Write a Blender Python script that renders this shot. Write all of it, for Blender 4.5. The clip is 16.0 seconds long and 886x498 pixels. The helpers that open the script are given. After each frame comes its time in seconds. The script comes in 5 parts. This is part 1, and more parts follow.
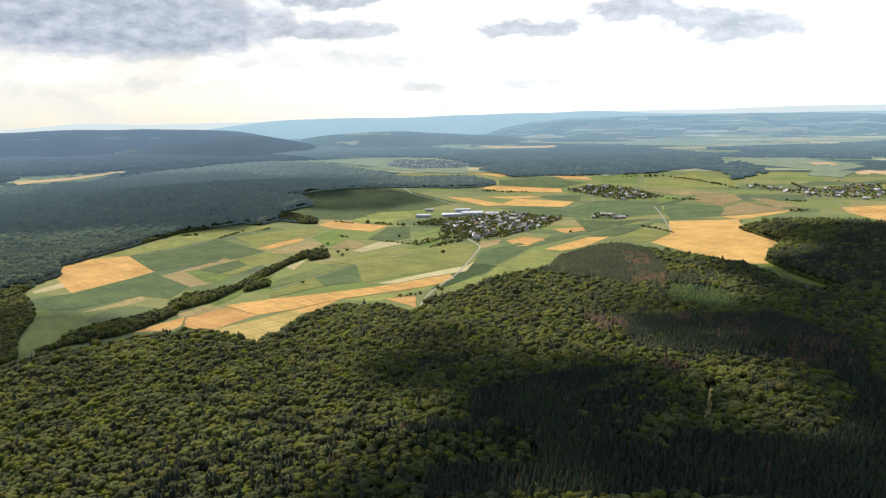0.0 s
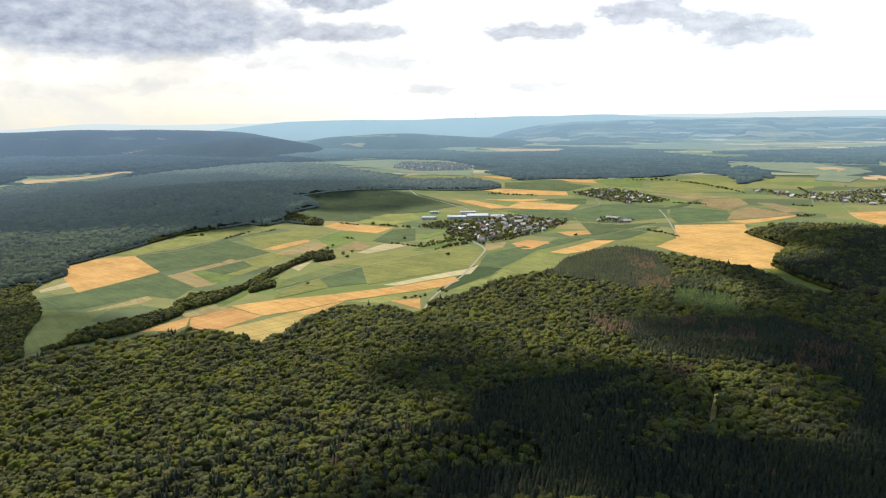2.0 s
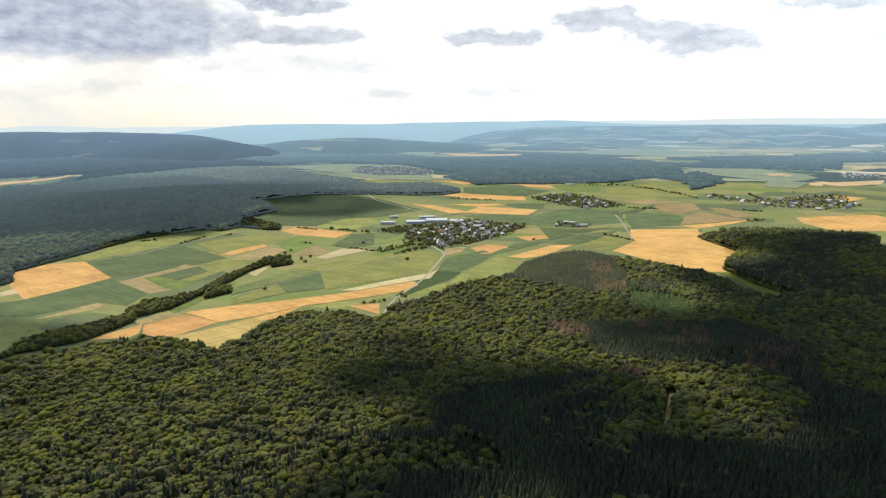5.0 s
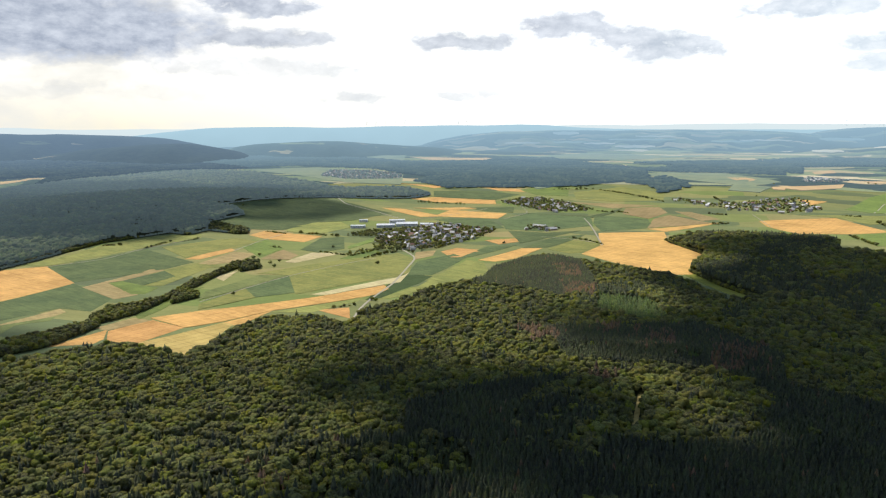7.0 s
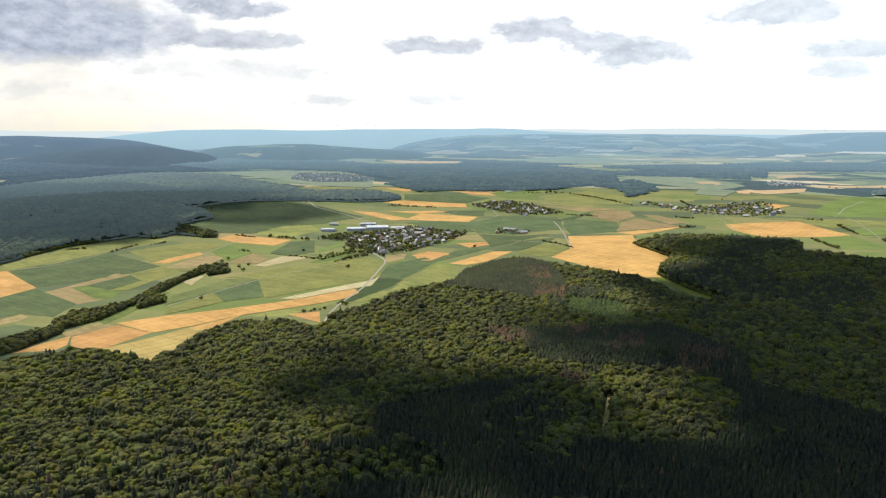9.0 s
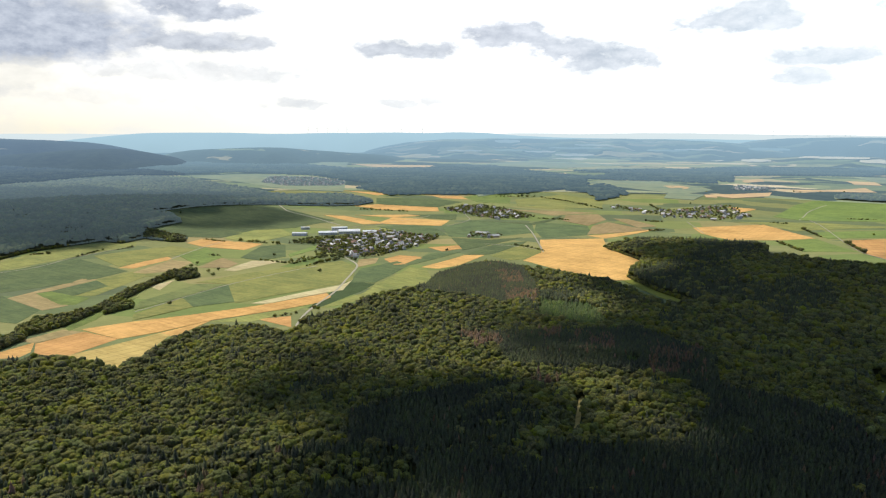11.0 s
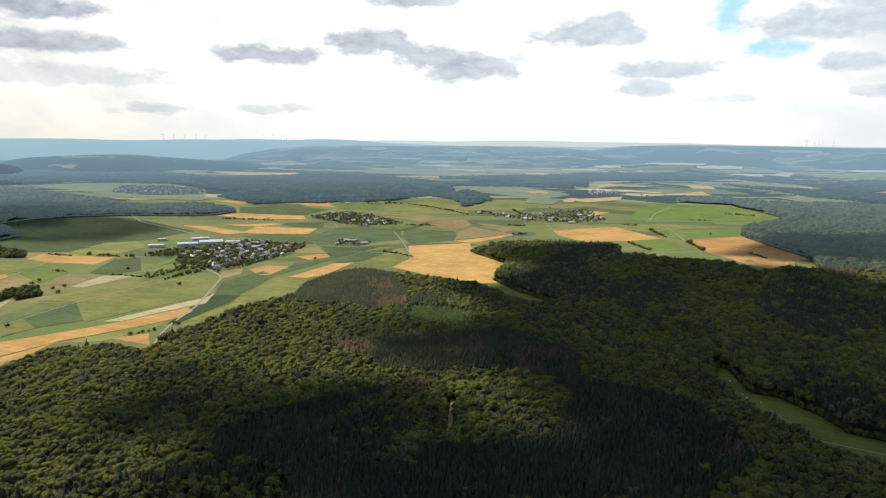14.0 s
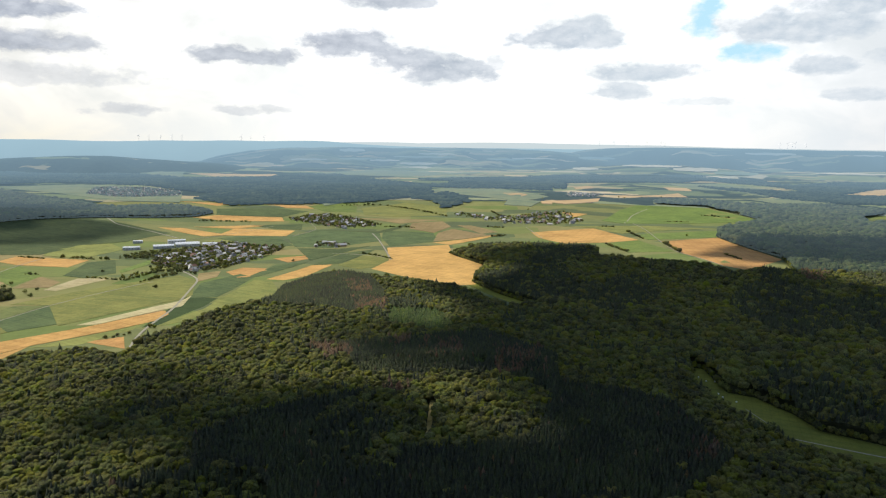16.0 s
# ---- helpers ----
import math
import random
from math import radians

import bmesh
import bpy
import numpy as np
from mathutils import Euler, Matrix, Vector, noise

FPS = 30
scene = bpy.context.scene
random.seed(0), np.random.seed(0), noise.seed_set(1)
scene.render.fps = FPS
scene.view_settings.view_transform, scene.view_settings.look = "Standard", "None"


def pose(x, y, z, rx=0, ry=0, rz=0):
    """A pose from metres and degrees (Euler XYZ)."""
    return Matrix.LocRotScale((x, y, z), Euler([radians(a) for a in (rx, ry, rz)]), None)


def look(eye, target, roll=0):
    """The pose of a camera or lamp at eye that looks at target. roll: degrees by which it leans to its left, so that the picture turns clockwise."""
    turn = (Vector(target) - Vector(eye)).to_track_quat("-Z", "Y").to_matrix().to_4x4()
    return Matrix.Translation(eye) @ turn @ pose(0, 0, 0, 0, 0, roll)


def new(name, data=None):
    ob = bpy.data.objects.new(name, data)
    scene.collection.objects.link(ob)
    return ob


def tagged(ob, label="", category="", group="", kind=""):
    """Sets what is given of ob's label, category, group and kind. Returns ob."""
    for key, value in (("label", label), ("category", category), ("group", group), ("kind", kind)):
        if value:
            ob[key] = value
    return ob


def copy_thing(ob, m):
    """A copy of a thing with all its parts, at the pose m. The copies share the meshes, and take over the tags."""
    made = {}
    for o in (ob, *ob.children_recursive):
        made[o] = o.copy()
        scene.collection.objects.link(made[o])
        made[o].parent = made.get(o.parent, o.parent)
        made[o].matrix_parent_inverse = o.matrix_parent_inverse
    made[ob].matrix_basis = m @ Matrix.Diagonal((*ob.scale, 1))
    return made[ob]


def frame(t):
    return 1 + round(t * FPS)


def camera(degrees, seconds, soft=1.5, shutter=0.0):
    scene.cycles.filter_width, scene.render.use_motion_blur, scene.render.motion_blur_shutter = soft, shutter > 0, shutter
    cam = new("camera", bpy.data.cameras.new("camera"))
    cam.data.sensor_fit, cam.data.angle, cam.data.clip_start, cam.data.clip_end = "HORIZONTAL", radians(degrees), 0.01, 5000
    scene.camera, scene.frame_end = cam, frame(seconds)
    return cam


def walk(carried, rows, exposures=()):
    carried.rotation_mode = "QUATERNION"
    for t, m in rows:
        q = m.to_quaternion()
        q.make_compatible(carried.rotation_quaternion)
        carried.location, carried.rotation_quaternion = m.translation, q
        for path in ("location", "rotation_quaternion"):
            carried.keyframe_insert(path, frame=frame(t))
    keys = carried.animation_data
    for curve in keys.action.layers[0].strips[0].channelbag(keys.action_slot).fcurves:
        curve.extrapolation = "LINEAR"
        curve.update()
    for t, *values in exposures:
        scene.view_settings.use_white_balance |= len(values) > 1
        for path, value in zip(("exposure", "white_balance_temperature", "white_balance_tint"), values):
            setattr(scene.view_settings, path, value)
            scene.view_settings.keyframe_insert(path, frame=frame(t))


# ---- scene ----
cam = camera(64.15, 16.0, soft=1.2)
H = 330.0   # the drone's height over the valley floor

# seconds, tilt, lean, turn: the drone hangs on the spot and turns
ROWS = [ (0.0, 79.18, 1.38, -0.28), (0.1, 79.21, 1.36, 0.10), (0.2, 79.25, 1.33, 0.59), (0.3, 79.27, 1.31, 0.82), (0.4, 79.29, 1.29, 1.08), 
        (0.5, 79.30, 1.28, 1.21), (1.0, 79.32, 1.20, 1.10), (1.5, 79.32, 1.10, 0.68), (2.0, 79.38, 1.02, 0.21), (2.5, 79.44, 0.96, -0.29), 
        (3.0, 79.48, 0.89, -0.79), (3.5, 79.54, 0.81, -1.35), (4.0, 79.60, 0.72, -1.92), (6.5, 79.91, 0.32, -4.85), (7.0, 79.99, 0.27, -5.46), 
        (7.5, 80.06, 0.18, -6.05), (8.0, 80.12, 0.09, -6.65), (8.5, 80.18, 0.06, -7.23), (9.0, 80.26, -0.04, -7.80), (11.5, 80.65, -0.31, -10.61), 
        (12.0, 80.73, -0.39, -11.09), (12.5, 80.81, -0.47, -11.33), (13.0, 80.87, -0.51, -11.75), (13.1, 80.88, -0.50, -12.24), (13.2, 80.94, -0.48, -14.67), 
        (13.3, 80.99, -0.46, -16.82), (13.4, 81.02, -0.45, -18.02), (13.5, 81.03, -0.44, -18.80), (13.6, 81.10, -0.45, -19.57), (13.7, 81.15, -0.46, -20.15), 
        (13.8, 81.18, -0.46, -20.48), (13.9, 81.19, -0.46, -20.68), (14.0, 81.20, -0.47, -20.74), (14.5, 81.27, -0.47, -21.35), (15.0, 81.30, -0.50, -21.77), 
        (15.5, 81.34, -0.55, -22.12), (16.0, 81.36, -0.61, -22.44) ]
walk(cam, [(t, pose(0, 0, H, rx, ry, rz)) for t, rx, ry, rz in ROWS],
     [(0.0, 0.17), (12.5, 0.13), (14.0, -0.06), (16.0, -0.08)])

# ---------------------------------------------------------------- light
SUN_AZ, SUN_EL = radians(-35), radians(54)
to_sun = Vector((math.sin(SUN_AZ) * math.cos(SUN_EL), math.cos(SUN_AZ) * math.cos(SUN_EL), math.sin(SUN_EL)))
sun = new("sun", bpy.data.lights.new("sun", "SUN"))
sun.data.energy, sun.data.angle, sun.data.color = 5.2, radians(2.2), (1.0, 0.94, 0.83)
sun.matrix_world = look(to_sun * 100, (0, 0, 0))


class Nodes:
    """A small helper to write node trees in few lines."""

    def __init__(self, tree):
        self.tree = tree
        tree.nodes.clear()

    def add(self, kind, ins=None, **props):
        n = self.tree.nodes.new(kind)
        for k, v in props.items():
            setattr(n, k, v)
        for k, v in (ins or {}).items():
            if isinstance(v, bpy.types.NodeSocket):
                self.tree.links.new(v, n.inputs[k])
            else:
                n.inputs[k].default_value = v
        return n

    def math(self, op, a, b=0.0, c=0.0, clamp=False):
        n = self.add("ShaderNodeMath", {0: a, 1: b, 2: c}, operation=op, use_clamp=clamp)
        return n.outputs[0]

    def mix(self, f, a, b):
        n = self.add("ShaderNodeMix", {0: f, 6: a, 7: b}, data_type="RGBA")
        return n.outputs[2]

    def ramp(self, f, stops, smooth=True):
        n = self.add("ShaderNodeValToRGB", {0: f})
        r = n.color_ramp
        r.interpolation = "EASE" if smooth else "LINEAR"
        while len(r.elements) < len(stops):
            r.elements.new(0.5)
        for e, (p, c) in zip(r.elements, stops):
            e.position, e.color = p, (*c, 1) if len(c) == 3 else c
        return n.outputs[0]

    def noise(self, vec, scale, detail=4, rough=0.55, distort=0.0):
        n = self.add("ShaderNodeTexNoise", {"Vector": vec, "Scale": scale, "Detail": detail, "Roughness": rough, "Distortion": distort})
        return n.outputs[0]


world = bpy.data.worlds.new("sky")
scene.world = world
world.use_nodes = True
w = Nodes(world.node_tree)
sky = w.add("ShaderNodeTexSky", sky_type="NISHITA", sun_disc=False, sun_elevation=SUN_EL, sun_rotation=SUN_AZ, altitude=300)
blue = w.add("ShaderNodeVectorMath", {0: sky.outputs[0], 1: (0.078, 0.078, 0.078)}, operation="MULTIPLY").outputs[0]
gen = w.add("ShaderNodeTexCoord").outputs["Generated"]
xyz = w.add("ShaderNodeSeparateXYZ", {0: gen})
azim = w.math("DEGREES", w.math("ARCTAN2", xyz.outputs[0], xyz.outputs[1]))
elev = w.math("DEGREES", w.math("ARCSINE", xyz.outputs[2]))
flat = w.add("ShaderNodeCombineXYZ", {0: azim, 1: w.math("MULTIPLY", elev, 1.8), 2: 0.0}).outputs[0]
wide = w.add("ShaderNodeTexNoise", {"Vector": flat, "Scale": 0.30, "Detail": 5.0, "Roughness": 0.6}).outputs["Color"]
bend = w.add("ShaderNodeSeparateColor", {0: wide})
puff = w.noise(flat, 0.55, 6, 0.60)
# the same billows a little higher up: the difference is the light on their tops
above = w.noise(w.add("ShaderNodeVectorMath", {0: flat, 1: (-0.35, 0.9, 0.0)}, operation="ADD").outputs[0], 0.55, 6, 0.60)
wisp = w.noise(flat, 0.13, 5, 0.6, 0.4)
az = w.math("MULTIPLY_ADD", w.math("SUBTRACT", bend.outputs[0], 0.5), 5.0, azim)
el = w.math("MULTIPLY_ADD", w.math("SUBTRACT", bend.outputs[1], 0.5), 1.3, elev)
# grey clouds over the country ahead: bearing, height of the middle, half width, half height, weight, raggedness
CLOUDS = [(-34, 8.4, 14, 3.2, 1.0, 0.8), (-23, 6.7, 13, 3.1, 1.0, 0.7), (-12.5, 6.4, 8.5, 0.9, 0.8, 1.8), (-8.6, 8.7, 4.6, 1.0, 0.9, 1.4), (-8.8, 4.3, 9.0, 0.9, 0.38, 1.8),
          (-6.3, 6.5, 3.8, 0.8, 0.7, 1.5), (-29, 2.2, 8, 0.7, 0.16, 2.4), (-17, 2.4, 7, 0.6, 0.18, 2.4), (-1.1, 2.0, 2.8, 0.5, 0.42, 1.8), (7.2, 2.2, 3.2, 0.45, 0.40, 1.8),
          (6.9, 6.3, 4.8, 0.75, 0.75, 1.5), (15.2, 7.3, 3.6, 1.3, 0.85, 1.3), (18.8, 6.3, 2.8, 1.0, 0.85, 1.3), (22.4, 5.5, 4.4, 1.2, 0.85, 1.4), (26.5, 6.1, 1.8, 0.7, 0.5, 1.6),
          (18.3, 10.6, 3.4, 0.8, 0.8, 1.4), (31.9, 7.9, 4.8, 1.25, 0.9, 1.3), (33.5, 8.6, 2.4, 0.9, 0.8, 1.3), (37.6, 5.3, 4.4, 0.75, 0.85, 1.5), (36.3, 3.9, 2.4, 0.8, 0.8, 1.5),
          (42, 3.2, 3.6, 0.35, 0.45, 1.8), (48.6, 8.1, 5.8, 1.4, 0.95, 1.2), (52.5, 9.6, 4.6, 1.2, 1.0, 1.2), (50.0, 5.5, 2.0, 0.75, 0.85, 1.4), (52.6, 3.5, 2.4, 0.6, 0.75, 1.6), (57, 6.0, 4.0, 1.0, 0.8, 1.4)]
grey = 0.0
for a, e, hw, hh, k, ragged in CLOUDS:
    u = w.math("POWER", w.math("MULTIPLY", w.math("SUBTRACT", az, a), 0.9 / hw), 2.0)
    v = w.math("MULTIPLY", w.math("SUBTRACT", el, e), 0.88 / hh)
    v = w.math("POWER", w.math("MAXIMUM", v, w.math("MULTIPLY", v, -1.35)), 2.0)   # flatter below than above
    body = w.math("SUBTRACT", 1.0, w.math("ADD", u, v))
    body = w.math("ADD", body, w.math("MULTIPLY", w.math("SUBTRACT", puff, 0.5), ragged * 1.8))
    body = w.math("MULTIPLY", w.math("MULTIPLY", body, 1.6, clamp=True), k)
    grey = w.math("MAXIMUM", body, grey)
# a gap of blue sky between the clouds
gap = 0.0
for a, e, hw, hh in ((41.7, 9.3, 1.6, 2.2), (45.1, 6.6, 2.6, 0.9)):
    u = w.math("POWER", w.math("MULTIPLY", w.math("SUBTRACT", az, a), 1 / hw), 2.0)
    v = w.math("POWER", w.math("MULTIPLY", w.math("SUBTRACT", el, e), 1 / hh), 2.0)
    body = w.math("SUBTRACT", 1.0, w.math("ADD", u, v))
    gap = w.math("MAXIMUM", gap, w.math("MULTIPLY", w.math("ADD", body, w.math("MULTIPLY", w.math("SUBTRACT", puff, 0.5), 2.0)), 1.1, clamp=True))
# broken cloud higher up and all round
high = w.math("MULTIPLY", w.math("SUBTRACT", elev, 12.0), 0.12, clamp=True)
broken = w.ramp(wisp, [(0.40, (0, 0, 0)), (0.62, (1, 1, 1))])
cream = w.mix(w.math("MULTIPLY_ADD", azim, 0.028, 0.55, clamp=True), (0.93, 0.86, 0.68, 1), (1.25, 1.22, 1.15, 1))
veil = w.mix(w.math("MULTIPLY", elev, 0.13, clamp=True), cream, (1.5, 1.5, 1.5, 1))
low_sky = w.mix(w.ramp(wisp, [(0.30, (0, 0, 0)), (0.75, (1, 1, 1))]), w.mix(w.math("MULTIPLY_ADD", azim, 0.028, 0.55, clamp=True), (0.80, 0.79, 0.74, 1), (1.04, 1.08, 1.08, 1)), veil)
# the sky away from the sun is duller
front = w.math("MULTIPLY_ADD", w.math("COSINE", w.math("RADIANS", w.math("SUBTRACT", azim, 5.0))), 1.6, -0.35, clamp=True)
low_sky = w.mix(front, (0.34, 0.42, 0.55, 1), low_sky)
high_sky = w.mix(broken, blue, (0.46, 0.62, 0.95, 1))
sheet = w.mix(high, low_sky, high_sky)
bright = w.math("MULTIPLY_ADD", azim, 0.04, -0.5, clamp=True)
tops = w.math("MULTIPLY_ADD", w.math("SUBTRACT", puff, above), 2.2, w.math("MULTIPLY_ADD", wisp, 0.8, 0.12), clamp=True)
shade = w.mix(tops, w.mix(bright, (0.32, 0.37, 0.47, 1), (0.55, 0.65, 0.75, 1)), w.mix(bright, (0.60, 0.65, 0.74, 1), (0.80, 0.86, 0.92, 1)))
sheet = w.mix(gap, sheet, (0.56, 0.88, 1.05, 1))
final = w.mix(grey, sheet, shade)
bg = w.add("ShaderNodeBackground", {0: final, 1: 1.0})
w.add("ShaderNodeOutputWorld", {0: bg.outputs[0]})


# ---------------------------------------------------------------- the lie of the land
def reach(d):
    """Country past 2.4 km is drawn in towards the viewer, smaller by the same measure."""
    d = np.asarray(d, float)
    return np.where(d < 2400, d, 2400 + 2400 * (1 - np.exp(-(np.maximum(d, 2400) - 2400) / 2400)))


def relief(x, y):
    x, y = np.asarray(x, float), np.asarray(y, float)
    z = 42 * np.exp(-((x - 120) / 750) ** 2 - ((y - 480) / 620) ** 2)
    z = z + 55 * np.exp(-((x + 800) / 620) ** 2 - ((y - 2900) / 420) ** 2)
    z = z + 28 * np.exp(-((x - 1500) / 650) ** 2 - ((y - 1500) / 600) ** 2)
    k = np.clip((np.hypot(x, y) - 300) / 900, 0, 1)
    return z + k * (6 * np.sin(x / 330 + 1) * np.cos(y / 290) + 4 * np.sin((x + y) / 190))


def place(x, y, h=0.0):
    """From the plan to the scene: points (n, 3) and their scale."""
    x, y = np.asarray(x, float), np.asarray(y, float)
    d = np.maximum(np.hypot(x, y), 1e-6)
    k = reach(d) / d
    return np.stack([x * k, y * k, H + (relief(x, y) + h - H) * k], -1), k


def spot(x, y, h=0.0):
    p, k = place(x, y, h)
    return Vector(p), float(k)


def inside(x, y, polygon):
    x, y = np.asarray(x), np.asarray(y)
    hit = np.zeros(x.shape, bool)
    for (ax, ay), (bx, by) in zip(polygon, polygon[1:] + polygon[:1]):
        if ay != by:
            hit ^= ((ay > y) != (by > y)) & (x < (bx - ax) * (y - ay) / (by - ay) + ax)
    return hit


def mesh_from(name, verts, faces, material=None, smooth=False):
    me = bpy.data.meshes.new(name)
    me.from_pydata([tuple(v) for v in verts], [], [tuple(f) for f in faces])
    me.update()
    if material:
        me.materials.append(material)
    if smooth:
        me.shade_smooth()
    return me


# ---------------------------------------------------------------- materials
def material(name):
    m = bpy.data.materials.new(name)
    m.use_nodes = True
    return m, Nodes(m.node_tree)


def finish(n, shader):
    n.add("ShaderNodeOutputMaterial", {0: shader})


def crop(name, light, dark, stripes=0.0, pitch=18.0, turn=30.0, rough=0.95):
    """A field: two tones, patchy growth, tramlines and fine stalk relief."""
    m, n = material(name)
    pos = n.add("ShaderNodeNewGeometry").outputs["Position"]
    rnd = n.add("ShaderNodeObjectInfo").outputs["Random"]
    spin = n.add("ShaderNodeVectorRotate", {"Vector": pos, "Angle": n.math("MULTIPLY_ADD", rnd, 0.5, radians(turn))}, rotation_type="Z_AXIS").outputs[0]
    big = n.noise(pos, 0.011, 4, 0.6)
    fine = n.noise(pos, 0.16, 5, 0.7)
    mid = n.noise(n.add("ShaderNodeVectorMath", {0: spin, 1: (0.25, 1.6, 1.0)}, operation="MULTIPLY").outputs[0], 0.05, 4, 0.65)
    grow = n.math("MULTIPLY_ADD", fine, 0.36, n.math("MULTIPLY_ADD", big, 0.44, n.math("MULTIPLY", mid, 0.3)))
    col = n.mix(n.ramp(grow, [(0.44, (0, 0, 0)), (0.64, (1, 1, 1))]), (*dark, 1), (*light, 1))
    if stripes:
        wave = n.add("ShaderNodeTexWave", {"Vector": spin, "Scale": 0.314 / pitch * 1.0, "Distortion": 0.6, "Detail": 2.0, "Detail Scale": 0.4}, wave_type="BANDS").outputs[0]
        line = n.ramp(wave, [(0.0, (1, 1, 1)), (0.10, (0, 0, 0))])
        col = n.mix(n.math("MULTIPLY", line, stripes), col, (dark[0] * 0.62, dark[1] * 0.66, dark[2] * 0.6, 1))
    drill = n.noise(n.add("ShaderNodeVectorMath", {0: spin, 1: (0.05, 1.0, 1.0)}, operation="MULTIPLY").outputs[0], 0.16, 4, 0.7)
    mottle = n.noise(pos, 0.035, 4, 0.65)
    gain = n.math("MULTIPLY", n.math("MULTIPLY_ADD", rnd, 0.24, 0.88), n.math("MULTIPLY_ADD", drill, 0.62, n.math("MULTIPLY_ADD", mottle, 0.56, 0.41)))
    hue = n.add("ShaderNodeHueSaturation", {"Hue": n.math("MULTIPLY_ADD", rnd, 0.014, 0.495), "Saturation": 1.0, "Value": gain, "Color": col}).outputs[0]
    bump = n.add("ShaderNodeBump", {"Strength": 0.5, "Distance": 0.6, "Height": n.noise(pos, 0.9, 3, 0.7)}).outputs[0]
    b = n.add("ShaderNodeBsdfPrincipled", {"Base Color": hue, "Roughness": rough, "Specular IOR Level": 0.1, "Normal": bump})
    finish(n, b.outputs[0])
    return m


CROPS = {
    "wheat": crop("ripe_wheat", (0.49, 0.283, 0.098), (0.35, 0.200, 0.068), 0.26, 22),
    "barley": crop("turning_barley", (0.40, 0.30, 0.105), (0.31, 0.23, 0.075), 0.45, 20, 35),
    "oat": crop("dry_oats", (0.27, 0.20, 0.095), (0.20, 0.155, 0.07), 0.3, 20),
    "stubble": crop("pale_stubble", (0.40, 0.335, 0.19), (0.29, 0.25, 0.13), 0.3, 12),
    "meadow": crop("hay_meadow", (0.205, 0.204, 0.060), (0.135, 0.148, 0.046), 0.2, 15),
    "grass": crop("pasture", (0.135, 0.150, 0.052), (0.092, 0.112, 0.040), 0.2, 13),
    "lush": crop("lush_grass", (0.138, 0.176, 0.044), (0.096, 0.130, 0.036), 0.12, 14),
    "beet": crop("beet_leaves", (0.090, 0.115, 0.046), (0.060, 0.084, 0.036), 0.25, 16),
    "maize": crop("young_maize", (0.050, 0.074, 0.026), (0.038, 0.058, 0.022), 0.3, 8),
    "clearing": crop("cleared_ground", (0.24, 0.25, 0.08), (0.15, 0.17, 0.055)),
    "glade": crop("shady_glade", (0.165, 0.168, 0.030), (0.115, 0.126, 0.024), 0.2, 9),
    "floor": crop("forest_floor", (0.060, 0.064, 0.026), (0.040, 0.044, 0.018)),
}
CROP_WORDS = {"wheat": "ripe golden wheat field with faint tramlines", "barley": "yellow barley field striped by tramlines", "oat": "dull brown ripening oat field",
              "stubble": "pale straw stubble strip between green fields", "meadow": "yellowish green hay meadow in the valley", "grass": "muted green pasture beside the wood",
              "lush": "bright green grass meadow", "beet": "dark grey-green beet field", "maize": "very dark green young maize field", "glade": "narrow green meadow strip inside the forest", "clearing": "small bright clearing in the forest",
              "floor": "sheet of dark undergrowth raised to lighten gaps between crowns"}


# emission colour of the haze painted into far materials
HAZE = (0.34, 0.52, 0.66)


DIM_HAZE = (0.24, 0.36, 0.50)   # dimmer haze emission that paints cloud shade into the left hills


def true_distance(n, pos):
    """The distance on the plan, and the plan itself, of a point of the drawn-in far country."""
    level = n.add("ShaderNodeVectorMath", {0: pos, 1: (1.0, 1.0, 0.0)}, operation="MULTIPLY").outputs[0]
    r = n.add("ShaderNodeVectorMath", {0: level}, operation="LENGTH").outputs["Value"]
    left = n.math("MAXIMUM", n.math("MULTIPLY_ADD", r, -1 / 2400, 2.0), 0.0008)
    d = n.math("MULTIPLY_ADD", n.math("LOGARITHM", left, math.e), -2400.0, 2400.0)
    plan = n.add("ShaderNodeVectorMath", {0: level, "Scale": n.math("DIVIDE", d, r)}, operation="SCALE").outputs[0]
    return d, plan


def paint_haze(n, surface, d, air=HAZE, glow=1.0, clear=8600.0):
    """Haze painted in as emission: the farther off, the more of the bright air's colour."""
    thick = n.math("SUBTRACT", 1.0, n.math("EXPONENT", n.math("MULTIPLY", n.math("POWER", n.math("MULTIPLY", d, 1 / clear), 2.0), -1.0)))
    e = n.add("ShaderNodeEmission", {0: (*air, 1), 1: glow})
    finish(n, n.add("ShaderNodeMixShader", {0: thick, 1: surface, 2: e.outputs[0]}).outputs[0])


